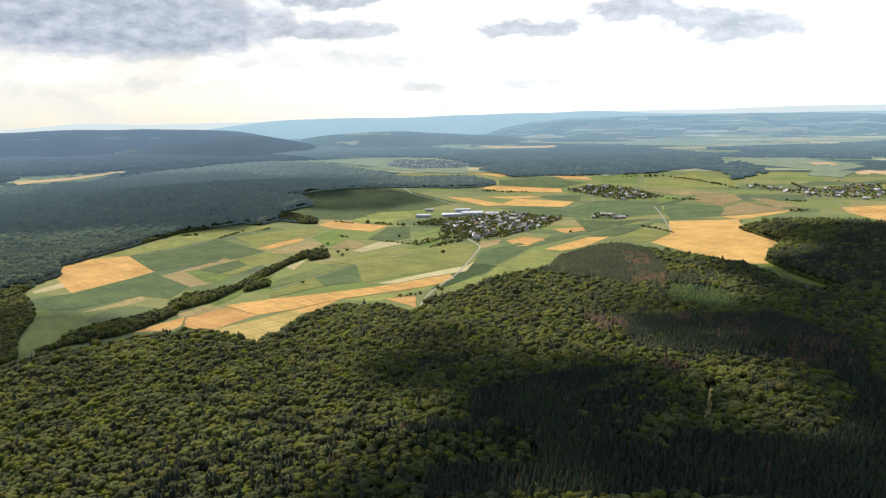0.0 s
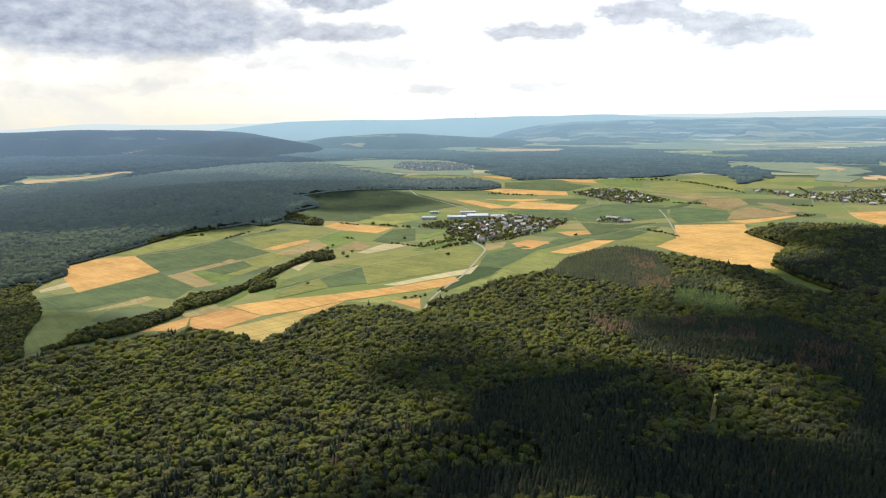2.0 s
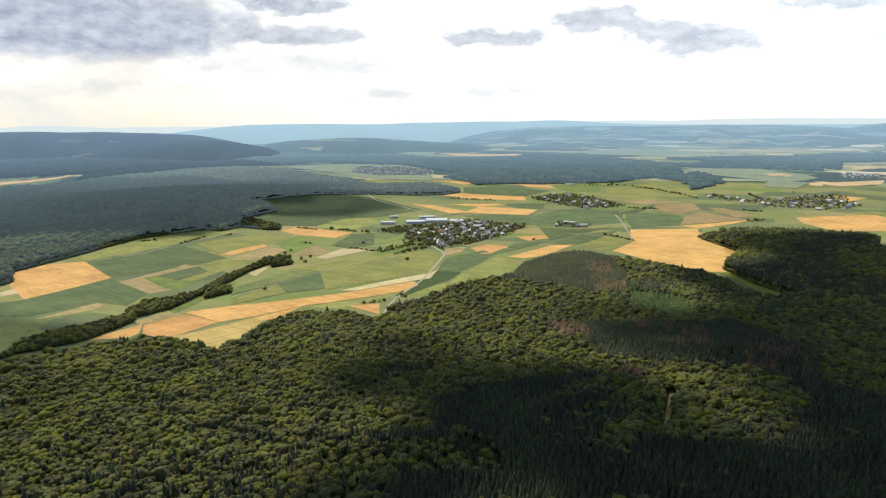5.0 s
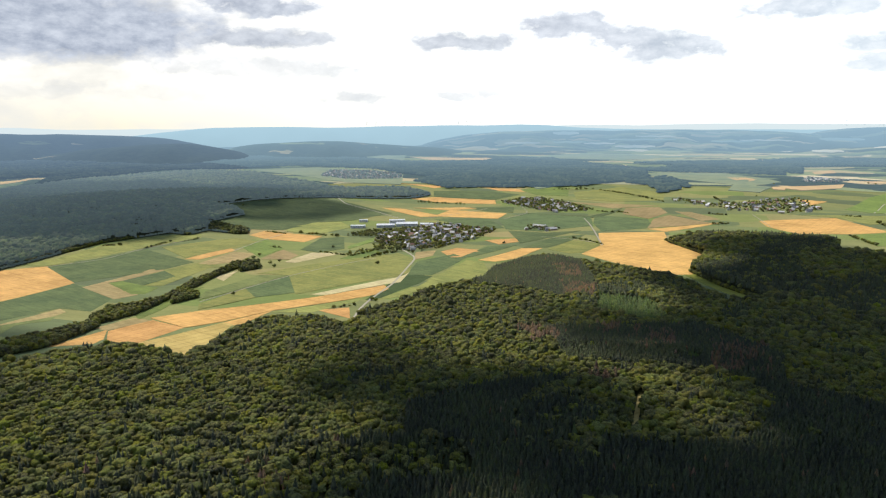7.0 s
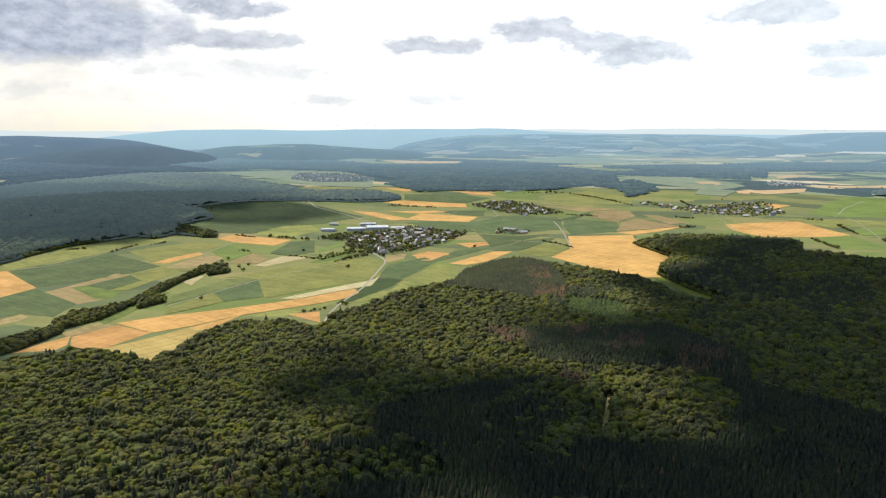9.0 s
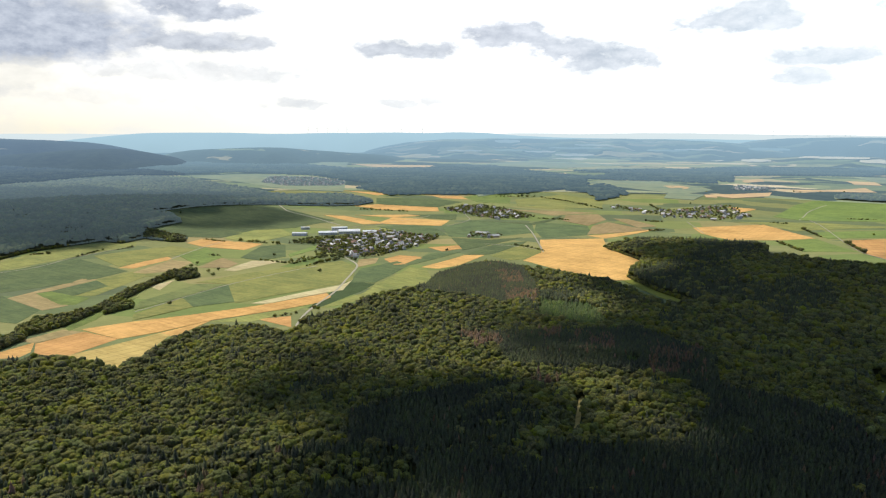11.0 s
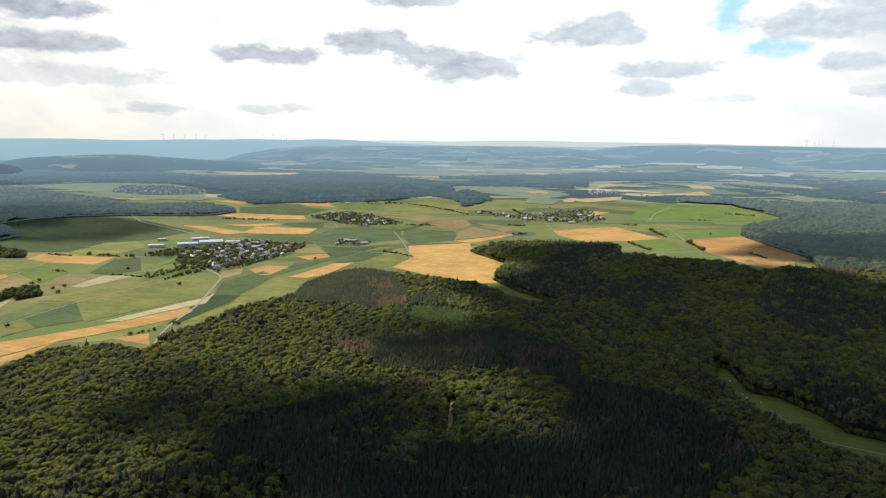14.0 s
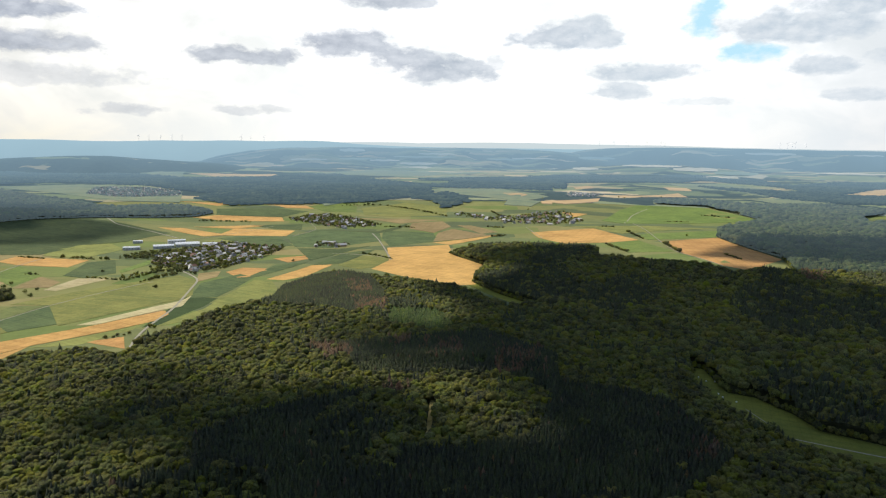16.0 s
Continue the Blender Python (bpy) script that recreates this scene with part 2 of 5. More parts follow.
def foliage(name, dark, light, leaf=1.6, glow=0.22, far=False):
    """Leaves: hue differs tree by tree, light and dark tufts, rough relief, a little light shining through."""
    m, n = material(name)
    geo = n.add("ShaderNodeNewGeometry")
    pos, isle = geo.outputs["Position"], geo.outputs["Random Per Island"]
    obj = n.add("ShaderNodeObjectInfo").outputs["Random"]
    tree = n.add("ShaderNodeAttribute", attribute_name="tone").outputs["Fac"]
    tone = n.math("FRACT", n.math("ADD", tree, obj))
    tuft = n.math("ADD", n.ramp(n.noise(pos, 0.42, 2, 0.6), [(0.36, (0, 0, 0)), (0.64, (0.5, 0.5, 0.5))]), n.ramp(n.noise(pos, 1.6, 3, 0.75), [(0.41, (0, 0, 0)), (0.60, (0.5, 0.5, 0.5))]))
    stand = n.ramp(n.noise(pos, 0.016, 4, 0.6), [(0.34, (0, 0, 0)), (0.66, (1, 1, 1))])
    f = n.math("MULTIPLY_ADD", isle, 0.26, n.math("MULTIPLY", tone, 0.46))
    f = n.math("ADD", f, n.math("MULTIPLY_ADD", tuft, 0.8, n.math("MULTIPLY_ADD", stand, 0.42, -0.52)))
    col = n.mix(n.math("MULTIPLY", f, 1.0, clamp=True), (*dark, 1), (*light, 1))
    hue = n.math("MULTIPLY_ADD", n.math("FRACT", n.math("MULTIPLY", tone, 7.3)), 0.045, 0.482)
    col = n.add("ShaderNodeHueSaturation", {"Hue": hue, "Saturation": n.math("MULTIPLY_ADD", n.math("FRACT", n.math("MULTIPLY", tone, 13.7)), 0.32, 0.88), "Value": 1.0, "Color": col}).outputs[0]
    bump = n.add("ShaderNodeBump", {"Strength": 1.0, "Distance": leaf, "Height": n.noise(pos, 0.8, 4, 0.75)}).outputs[0]
    d = n.add("ShaderNodeBsdfPrincipled", {"Base Color": col, "Roughness": 0.85, "Specular IOR Level": 0.12, "Normal": bump})
    t = n.add("ShaderNodeBsdfTranslucent", {"Color": col, "Normal": bump})
    s = n.add("ShaderNodeMixShader", {0: glow, 1: d.outputs[0], 2: t.outputs[0]})
    # far leaves get blue haze as emission, growing with distance
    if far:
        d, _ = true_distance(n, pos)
        paint_haze(n, s.outputs[0], d, (0.32, 0.45, 0.55), 1.0, 7000.0)
    else:
        finish(n, s.outputs[0])
    return m


LEAF = foliage("broad_leaves", (0.062, 0.065, 0.037), (0.244, 0.245, 0.054), 1.0, 0.42)
NEEDLE = foliage("spruce_needles", (0.040, 0.044, 0.033), (0.092, 0.105, 0.045), 0.9, 0.12)
YOUNGNEEDLE = foliage("young_spruce_needles", (0.045, 0.068, 0.030), (0.128, 0.160, 0.050), 0.9, 0.2)
RUST = foliage("dead_needles", (0.092, 0.066, 0.044), (0.205, 0.132, 0.074), 0.9, 0.1)
# green leaves whose blue is haze painted in as emission
HAZELEAF = foliage("bluish_mixed_woods", (0.050, 0.066, 0.034), (0.140, 0.165, 0.060), 1.0, 0.38, far=True)


def plain(name, colour, rough=0.8, scale=0.4, vary=0.25, metal=0.0):
    m, n = material(name)
    pos = n.add("ShaderNodeNewGeometry").outputs["Position"]
    rnd = n.add("ShaderNodeObjectInfo").outputs["Random"]
    f = n.math("MULTIPLY_ADD", n.noise(pos, scale, 5, 0.65), vary * 2, n.math("MULTIPLY_ADD", rnd, vary, 1 - 1.5 * vary))
    col = n.add("ShaderNodeVectorMath", {0: (*colour,), "Scale": f}, operation="SCALE").outputs[0]
    bump = n.add("ShaderNodeBump", {"Strength": 0.3, "Distance": 0.05, "Height": n.noise(pos, scale * 8, 3)}).outputs[0]
    b = n.add("ShaderNodeBsdfPrincipled", {"Base Color": col, "Roughness": rough, "Metallic": metal, "Normal": bump})
    finish(n, b.outputs[0])
    return m


BARK = plain("bark", (0.09, 0.065, 0.045), 0.9, 1.5)
ASPHALT = plain("pale_farm_road", (0.225, 0.205, 0.150), 0.9, 0.15)
RENDER = plain("pale_house_render", (0.52, 0.50, 0.46), 0.85, 0.1, 0.35)
SLATE = plain("slate_roof", (0.115, 0.118, 0.130), 0.5, 0.6, 0.3)
TILE = plain("brown_roof_tiles", (0.20, 0.11, 0.075), 0.75, 0.6, 0.35)
GREYTILE = plain("weathered_grey_roof", (0.38, 0.37, 0.36), 0.7, 0.5, 0.35)
SHEET = plain("white_sheet_cladding", (0.50, 0.51, 0.52), 0.5, 0.08, 0.25)
SHEETROOF = plain("light_sheet_roof", (0.42, 0.44, 0.46), 0.45, 0.08, 0.15)
GLASSY = plain("dark_window_glass", (0.03, 0.035, 0.04), 0.15, 0.2, 0.1)
STEEL = plain("white_tower_paint", (0.75, 0.76, 0.77), 0.5, 0.1, 0.05)


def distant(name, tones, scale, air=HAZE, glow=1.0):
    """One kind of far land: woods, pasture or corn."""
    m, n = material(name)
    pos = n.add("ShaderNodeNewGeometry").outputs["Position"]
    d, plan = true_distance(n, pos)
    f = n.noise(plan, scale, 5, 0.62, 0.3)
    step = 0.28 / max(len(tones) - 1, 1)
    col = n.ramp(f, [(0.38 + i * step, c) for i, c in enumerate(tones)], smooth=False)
    paint_haze(n, n.add("ShaderNodeBsdfDiffuse", {0: col}).outputs[0], d, air, glow)
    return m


def patchwork(name, woods, air=HAZE, glow=1.0):
    """Far country: woods with ragged edges, and between them strips of pasture, corn and stubble."""
    m, n = material(name)
    pos = n.add("ShaderNodeNewGeometry").outputs["Position"]
    d, plan = true_distance(n, pos)
    bend = n.add("ShaderNodeTexNoise", {"Vector": plan, "Scale": 0.0011, "Detail": 4.0}).outputs["Color"]
    p = n.add("ShaderNodeVectorMath", {0: bend, 1: (420, 420, 0), 2: plan}, operation="MULTIPLY_ADD").outputs[0]
    turned = n.add("ShaderNodeVectorRotate", {"Vector": p, "Angle": radians(27)}, rotation_type="Z_AXIS").outputs[0]
    cell = n.add("ShaderNodeVectorMath", {0: turned, 1: (1 / 420, 1 / 230, 0.0)}, operation="MULTIPLY").outputs[0]
    pick = n.add("ShaderNodeSeparateColor", {0: n.add("ShaderNodeTexVoronoi", {"Vector": cell, "Scale": 1.0}, distance="CHEBYCHEV", voronoi_dimensions="2D").outputs["Color"]})
    grain = n.noise(plan, 0.012, 4, 0.7)
    crops = n.ramp(pick.outputs[0], [(0.0, (0.07, 0.09, 0.045)), (0.3, (0.13, 0.15, 0.065)), (0.55, (0.17, 0.18, 0.075)), (0.75, (0.21, 0.19, 0.10)), (0.9, (0.34, 0.25, 0.12)), (1.0, (0.40, 0.34, 0.21))], smooth=False)
    crops = n.add("ShaderNodeVectorMath", {0: crops, "Scale": n.math("MULTIPLY_ADD", grain, 1.0, 0.75)}, operation="SCALE").outputs[0]
    trees = n.ramp(grain, [(0.32, (0.012, 0.020, 0.016)), (0.68, (0.046, 0.060, 0.038))], smooth=False)
    lie = n.math("MULTIPLY_ADD", n.noise(plan, 0.00045, 5, 0.6), 1.0, n.math("MULTIPLY_ADD", pick.outputs[1], 0.34, n.math("MULTIPLY", grain, 0.10)))
    wood = n.ramp(lie, [(woods + 0.22 - 0.006, (1, 1, 1)), (woods + 0.22 + 0.006, (0, 0, 0))], smooth=False)
    paint_haze(n, n.add("ShaderNodeBsdfDiffuse", {0: n.mix(wood, crops, trees)}).outputs[0], d, air, glow, 9800.0)
    return m


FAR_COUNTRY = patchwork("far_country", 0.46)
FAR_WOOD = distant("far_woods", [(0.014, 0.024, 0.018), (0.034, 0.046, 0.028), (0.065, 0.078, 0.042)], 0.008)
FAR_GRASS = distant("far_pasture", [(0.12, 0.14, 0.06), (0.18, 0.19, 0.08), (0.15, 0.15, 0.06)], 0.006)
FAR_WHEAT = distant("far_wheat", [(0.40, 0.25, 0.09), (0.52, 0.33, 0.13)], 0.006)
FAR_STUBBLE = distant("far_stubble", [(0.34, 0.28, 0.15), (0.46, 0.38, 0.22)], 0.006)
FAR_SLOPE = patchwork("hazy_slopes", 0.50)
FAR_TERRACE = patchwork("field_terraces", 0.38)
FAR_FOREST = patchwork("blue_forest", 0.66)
# copies of the far forest and woods with cloud shade in their colour
FAR_SHADE = patchwork("shaded_blue_forest", 0.74, DIM_HAZE)
DIM_WOOD = distant("far_woods_in_shade", [(0.014, 0.024, 0.018), (0.030, 0.042, 0.026), (0.050, 0.062, 0.036)], 0.008, DIM_HAZE)
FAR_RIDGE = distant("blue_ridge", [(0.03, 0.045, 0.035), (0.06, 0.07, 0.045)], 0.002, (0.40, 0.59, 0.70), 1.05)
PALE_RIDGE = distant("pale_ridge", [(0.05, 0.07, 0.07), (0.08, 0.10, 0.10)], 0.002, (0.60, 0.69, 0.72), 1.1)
FARS = {"grass": FAR_GRASS, "wheat": FAR_WHEAT, "stubble": FAR_STUBBLE}

# ---------------------------------------------------------------- ground
bearing = np.radians(np.concatenate([np.arange(-80, 80, 0.5), np.arange(80, 280, 4.0)]))
rings = np.concatenate([np.linspace(20, 500, 25), 500 * 1.018 ** np.arange(1, 197)])


def sheet_mesh(name, bearing, rings, mat, lift=0.0, closed=False, extra=None):
    rr, aa = np.meshgrid(rings, bearing, indexing="ij")
    x, y = rr * np.sin(aa), rr * np.cos(aa)
    h = lift * np.ones_like(x) if extra is None else extra(rr, aa)
    p, _ = place(x, y, h)
    nr, na = rr.shape
    i, j = np.meshgrid(np.arange(nr - 1), np.arange(na if closed else na - 1), indexing="ij")
    k = (j + 1) % na
    quads = np.stack([i * na + j, i * na + k, (i + 1) * na + k, (i + 1) * na + j], -1).reshape(-1, 4)[:, ::-1]
    verts = p.reshape(-1, 3)
    faces = quads.tolist()
    if closed:
        faces.append(list(range(na)))
    return mesh_from(name, verts, faces, mat, True)


def plots():
    """Open land: small plots of grass and green crops, each with its own tone and mowing lines."""
    m, n = material("plots_of_grassland")
    pos = n.add("ShaderNodeNewGeometry").outputs["Position"]
    warp = n.add("ShaderNodeVectorRotate", {"Vector": pos, "Angle": radians(24)}, rotation_type="Z_AXIS").outputs[0]
    cell = n.add("ShaderNodeVectorMath", {0: warp, 1: (0.0042, 0.0085, 0.0)}, operation="MULTIPLY").outputs[0]
    tile = n.add("ShaderNodeTexVoronoi", {"Vector": cell, "Scale": 1.0, "Randomness": 0.8}, distance="CHEBYCHEV", voronoi_dimensions="2D")
    pick = n.add("ShaderNodeSeparateColor", {0: tile.outputs["Color"]})
    tone = n.ramp(pick.outputs[0], [(0.0, (0.080, 0.100, 0.052)), (0.25, (0.110, 0.134, 0.056)), (0.5, (0.145, 0.156, 0.060)), (0.72, (0.185, 0.180, 0.068)), (0.9, (0.118, 0.158, 0.044)), (1.0, (0.24, 0.195, 0.088))], smooth=False)
    big, fine = n.noise(pos, 0.012, 4, 0.6), n.noise(pos, 0.18, 5, 0.7)
    drill = n.noise(n.add("ShaderNodeVectorMath", {0: warp, 1: (0.2, 2.0, 1.0)}, operation="MULTIPLY").outputs[0], 0.06, 3, 0.6)
    gain = n.math("MULTIPLY_ADD", big, 0.5, n.math("MULTIPLY_ADD", fine, 0.45, n.math("MULTIPLY_ADD", drill, 0.35, 0.35)))
    col = n.add("ShaderNodeVectorMath", {0: tone, "Scale": gain}, operation="SCALE").outputs[0]
    bump = n.add("ShaderNodeBump", {"Strength": 0.4, "Distance": 0.4, "Height": fine}).outputs[0]
    finish(n, n.add("ShaderNodeBsdfPrincipled", {"Base Color": col, "Roughness": 0.95, "Specular IOR Level": 0.1, "Normal": bump}).outputs[0])
    return m


ground = new("ground", sheet_mesh("ground", bearing, rings, plots(), closed=True))
tagged(ground, "rolling green farmland reaching to the horizon", "ground", kind="structure")
far_bearing = np.radians(np.arange(-80, 80.1, 0.35))
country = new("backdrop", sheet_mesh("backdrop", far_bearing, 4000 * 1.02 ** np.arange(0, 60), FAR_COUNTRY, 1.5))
tagged(country, "hazy far patchwork of woods and fields", "backdrop", kind="structure")


def slope_height(d0, d1, line, swell, seed):
    """The height over the plain of a range of hills, from its foot at d0 to its crest at d1. line: bearing and skyline height in degrees."""
    g0, e0 = [p[0] for p in line], [p[1] for p in line]

    def height(rr, aa):
        g = np.degrees(aa)
        e = sum(np.interp(g + o, g0, e0) for o in (-0.9, -0.3, 0.3, 0.9)) / 4
        e = e + swell * (np.sin(g / 2.9 + seed) + 0.6 * np.sin(g / 1.3 + 2 * seed) + 0.4 * np.sin(g / 0.53 + 3 * seed) + 0.2 * np.sin(g / 0.21 + seed))
        t = np.clip((rr - d0) / (d1 - d0), 0, 1)
        top = H + d1 * np.tan(np.radians(e))
        fold = 0.22 * np.sin(g * 0.62 + seed + 4 * t) + 0.12 * np.sin(g * 1.7 + 2 * seed - 6 * t) + 0.05 * np.sin(g * 4.1 + 5 * t)
        s = t * t * (3 - 2 * t)
        return -relief(rr * np.sin(aa), rr * np.cos(aa)) - 30 + (top + 30) * np.clip(s + fold * s * (1 - s) * 2, 0, 1)
    return height


def ridge(name, words, mat, d0, d1, line, swell, seed):
    height = slope_height(d0, d1, line, swell, seed)
    ob = new(name, sheet_mesh(name, far_bearing, np.linspace(d0, d1, 26), mat, extra=height))
    tagged(ob, words, "hills", kind="structure")
    return d0, d1, height


def slope_field(hill, a0, a1, e0, e1, mat):
    """A field on a far slope between two bearings and two heights of view."""
    d0, d1, height = hill
    aa = np.radians(np.linspace(a0, a1, 9))
    rr = np.linspace(d0, d1, 160)
    rows = []
    for i, a in enumerate(aa):
        up = np.degrees(np.arctan2(height(rr, a) + relief(rr * np.sin(a), rr * np.cos(a)) - H, rr))
        up = np.maximum.accumulate(up)
        bulge = math.sin(math.pi * (i + 0.6) / 9.2) ** 0.5
        mid, half = (e0 + e1) / 2 + 0.02 * math.sin(i * 1.9 + a0), (e1 - e0) / 2 * bulge
        rows.append([np.interp(mid + half * k, up, rr) for k in (-1, -0.33, 0.33, 1)])
    rr = np.array(rows)
    aa = np.repeat(aa[:, None], 4, 1)
    p, _ = place(rr * np.sin(aa), rr * np.cos(aa), height(rr, aa) + 10)
    f = [(i * 4 + j, i * 4 + j + 1, (i + 1) * 4 + j + 1, (i + 1) * 4 + j) for i in range(8) for j in range(3)]
    me = mesh_from("far_field", p.reshape(-1, 3), f, mat)
    tagged(new("far_field", me), "hazy pale field on a far slope", "field", kind="structure")


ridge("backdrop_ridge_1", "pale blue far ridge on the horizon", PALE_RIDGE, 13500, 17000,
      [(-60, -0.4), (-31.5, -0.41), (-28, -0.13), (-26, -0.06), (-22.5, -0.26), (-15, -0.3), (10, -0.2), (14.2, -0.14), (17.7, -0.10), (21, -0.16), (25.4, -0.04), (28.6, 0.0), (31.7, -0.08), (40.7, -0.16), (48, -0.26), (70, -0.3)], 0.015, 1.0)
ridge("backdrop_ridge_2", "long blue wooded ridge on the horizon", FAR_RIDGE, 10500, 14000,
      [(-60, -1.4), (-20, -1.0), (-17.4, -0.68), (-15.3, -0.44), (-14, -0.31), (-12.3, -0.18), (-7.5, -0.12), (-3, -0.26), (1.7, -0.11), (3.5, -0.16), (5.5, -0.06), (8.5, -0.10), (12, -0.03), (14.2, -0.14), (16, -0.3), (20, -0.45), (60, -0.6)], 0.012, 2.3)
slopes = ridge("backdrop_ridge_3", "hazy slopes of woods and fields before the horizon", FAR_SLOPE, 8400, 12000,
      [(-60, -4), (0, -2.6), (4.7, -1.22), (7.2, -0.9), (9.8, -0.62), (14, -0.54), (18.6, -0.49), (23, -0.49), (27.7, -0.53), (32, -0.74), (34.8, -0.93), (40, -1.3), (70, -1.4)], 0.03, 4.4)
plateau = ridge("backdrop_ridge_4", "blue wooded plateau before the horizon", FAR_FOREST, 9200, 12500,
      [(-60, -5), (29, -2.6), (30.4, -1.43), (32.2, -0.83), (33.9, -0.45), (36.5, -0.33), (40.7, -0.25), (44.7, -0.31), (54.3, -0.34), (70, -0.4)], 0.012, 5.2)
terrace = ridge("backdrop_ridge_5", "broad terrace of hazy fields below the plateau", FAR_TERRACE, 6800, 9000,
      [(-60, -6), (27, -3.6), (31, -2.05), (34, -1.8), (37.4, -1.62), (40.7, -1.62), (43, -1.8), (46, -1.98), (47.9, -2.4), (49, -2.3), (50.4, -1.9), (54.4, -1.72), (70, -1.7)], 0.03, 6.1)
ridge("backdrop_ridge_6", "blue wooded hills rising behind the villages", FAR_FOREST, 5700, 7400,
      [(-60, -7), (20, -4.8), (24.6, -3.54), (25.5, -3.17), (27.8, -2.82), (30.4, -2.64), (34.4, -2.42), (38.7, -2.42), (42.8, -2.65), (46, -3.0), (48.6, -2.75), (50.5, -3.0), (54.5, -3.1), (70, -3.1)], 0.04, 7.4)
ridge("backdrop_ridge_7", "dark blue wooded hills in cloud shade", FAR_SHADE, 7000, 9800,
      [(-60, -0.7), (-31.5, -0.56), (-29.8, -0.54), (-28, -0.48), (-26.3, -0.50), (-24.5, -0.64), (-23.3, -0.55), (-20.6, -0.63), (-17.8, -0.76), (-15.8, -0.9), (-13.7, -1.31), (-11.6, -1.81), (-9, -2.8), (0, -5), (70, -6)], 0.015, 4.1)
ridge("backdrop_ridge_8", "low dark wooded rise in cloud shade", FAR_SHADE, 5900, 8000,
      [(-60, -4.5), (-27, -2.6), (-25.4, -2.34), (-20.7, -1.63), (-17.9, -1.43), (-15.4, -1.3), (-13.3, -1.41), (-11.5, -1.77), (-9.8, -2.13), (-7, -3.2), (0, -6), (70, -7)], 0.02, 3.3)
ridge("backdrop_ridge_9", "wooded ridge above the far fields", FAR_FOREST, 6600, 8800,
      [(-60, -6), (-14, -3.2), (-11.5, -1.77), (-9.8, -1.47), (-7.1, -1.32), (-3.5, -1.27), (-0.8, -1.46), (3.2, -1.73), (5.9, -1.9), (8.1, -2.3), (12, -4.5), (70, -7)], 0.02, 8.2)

SLOPE_PALE = distant("pale_slope_fields", [(0.52, 0.43, 0.27), (0.64, 0.53, 0.34)], 0.006)
SLOPE_GREEN = distant("green_slope_fields", [(0.16, 0.19, 0.09), (0.22, 0.24, 0.12)], 0.006)
for hill, a0, a1, e0, e1, mat in ((slopes, 14.2, 16.2, -0.92, -0.66, SLOPE_PALE), (slopes, 10.4, 13.2, -1.62, -1.48, SLOPE_PALE), (slopes, 14.2, 16.8, -1.56, -1.42, SLOPE_GREEN),
                                  (slopes, 16.6, 19.0, -1.66, -1.52, SLOPE_PALE), (slopes, 19.0, 22.0, -1.92, -1.72, SLOPE_PALE), (slopes, 18.5, 23.5, -1.36, -1.22, SLOPE_GREEN),
                                  (slopes, 20.5, 23.4, -1.10, -0.98, SLOPE_PALE), (slopes, 26.0, 29.0, -1.48, -1.34, SLOPE_GREEN), (slopes, 28.0, 31.5, -1.36, -1.26, SLOPE_PALE),
                                  (terrace, 29.6, 31.6, -2.16, -1.96, SLOPE_PALE), (plateau, 32.4, 36.0, -1.34, -1.12, SLOPE_GREEN), (terrace, 32.8, 34.8, -2.16, -1.96, SLOPE_PALE),
                                  (terrace, 36.6, 41.0, -1.84, -1.68, SLOPE_PALE), (terrace, 40.4, 43.6, -2.1, -1.82, SLOPE_PALE), (terrace, 43.4, 46.4, -2.3, -2.06, SLOPE_GREEN),
                                  (terrace, 42.6, 46.2, -2.62, -2.42, SLOPE_PALE), (plateau, 45.4, 48.8, -0.78, -0.6, SLOPE_PALE), (terrace, 49.8, 54.6, -2.06, -1.92, SLOPE_PALE), (plateau, 52.4, 54.2, -0.76, -0.66, SLOPE_PALE)):
    slope_field(hill, a0, a1, e0, e1, mat)


# ---------------------------------------------------------------- fields and roads
def drape(name, polygon, mat, lift, step):
    """A patch of the plan laid on the land with a low standing edge."""
    bm = bmesh.new()
    bm.faces.new([bm.verts.new((x, y, 0)) for x, y in polygon])
    xs, ys = [p[0] for p in polygon], [p[1] for p in polygon]
    for axis, lo, hi in ((0, min(xs), max(xs)), (1, min(ys), max(ys))):
        n = max(1, int((hi - lo) / step))
        for i in range(1, n):
            c = lo + (hi - lo) * i / n
            co, no = ((c, 0, 0), (1, 0, 0)) if axis == 0 else ((0, c, 0), (0, 1, 0))
            bmesh.ops.bisect_plane(bm, geom=bm.verts[:] + bm.edges[:] + bm.faces[:], plane_co=co, plane_no=no, dist=0.01)
    rim = [e for e in bm.edges if e.is_boundary]
    low = bmesh.ops.extrude_edge_only(bm, edges=rim)
    sunk = {v for v in low["geom"] if isinstance(v, bmesh.types.BMVert)}
    bm.verts.ensure_lookup_table()
    co = np.array([v.co for v in bm.verts])
    h = np.array([-1.0 if v in sunk else lift for v in bm.verts])
    p, _ = place(co[:, 0], co[:, 1], h)
    for v, q in zip(bm.verts, p):
        v.co = q
    bmesh.ops.recalc_face_normals(bm, faces=bm.faces[:])
    if sum(f.normal.z * f.calc_area() for f in bm.faces) < 0:
        bmesh.ops.reverse_faces(bm, faces=bm.faces[:])
    me = bpy.data.meshes.new(name)
    bm.to_mesh(me)
    bm.free()
    me.materials.append(mat)
    return new(name, me)


lifts = {"n": 0}


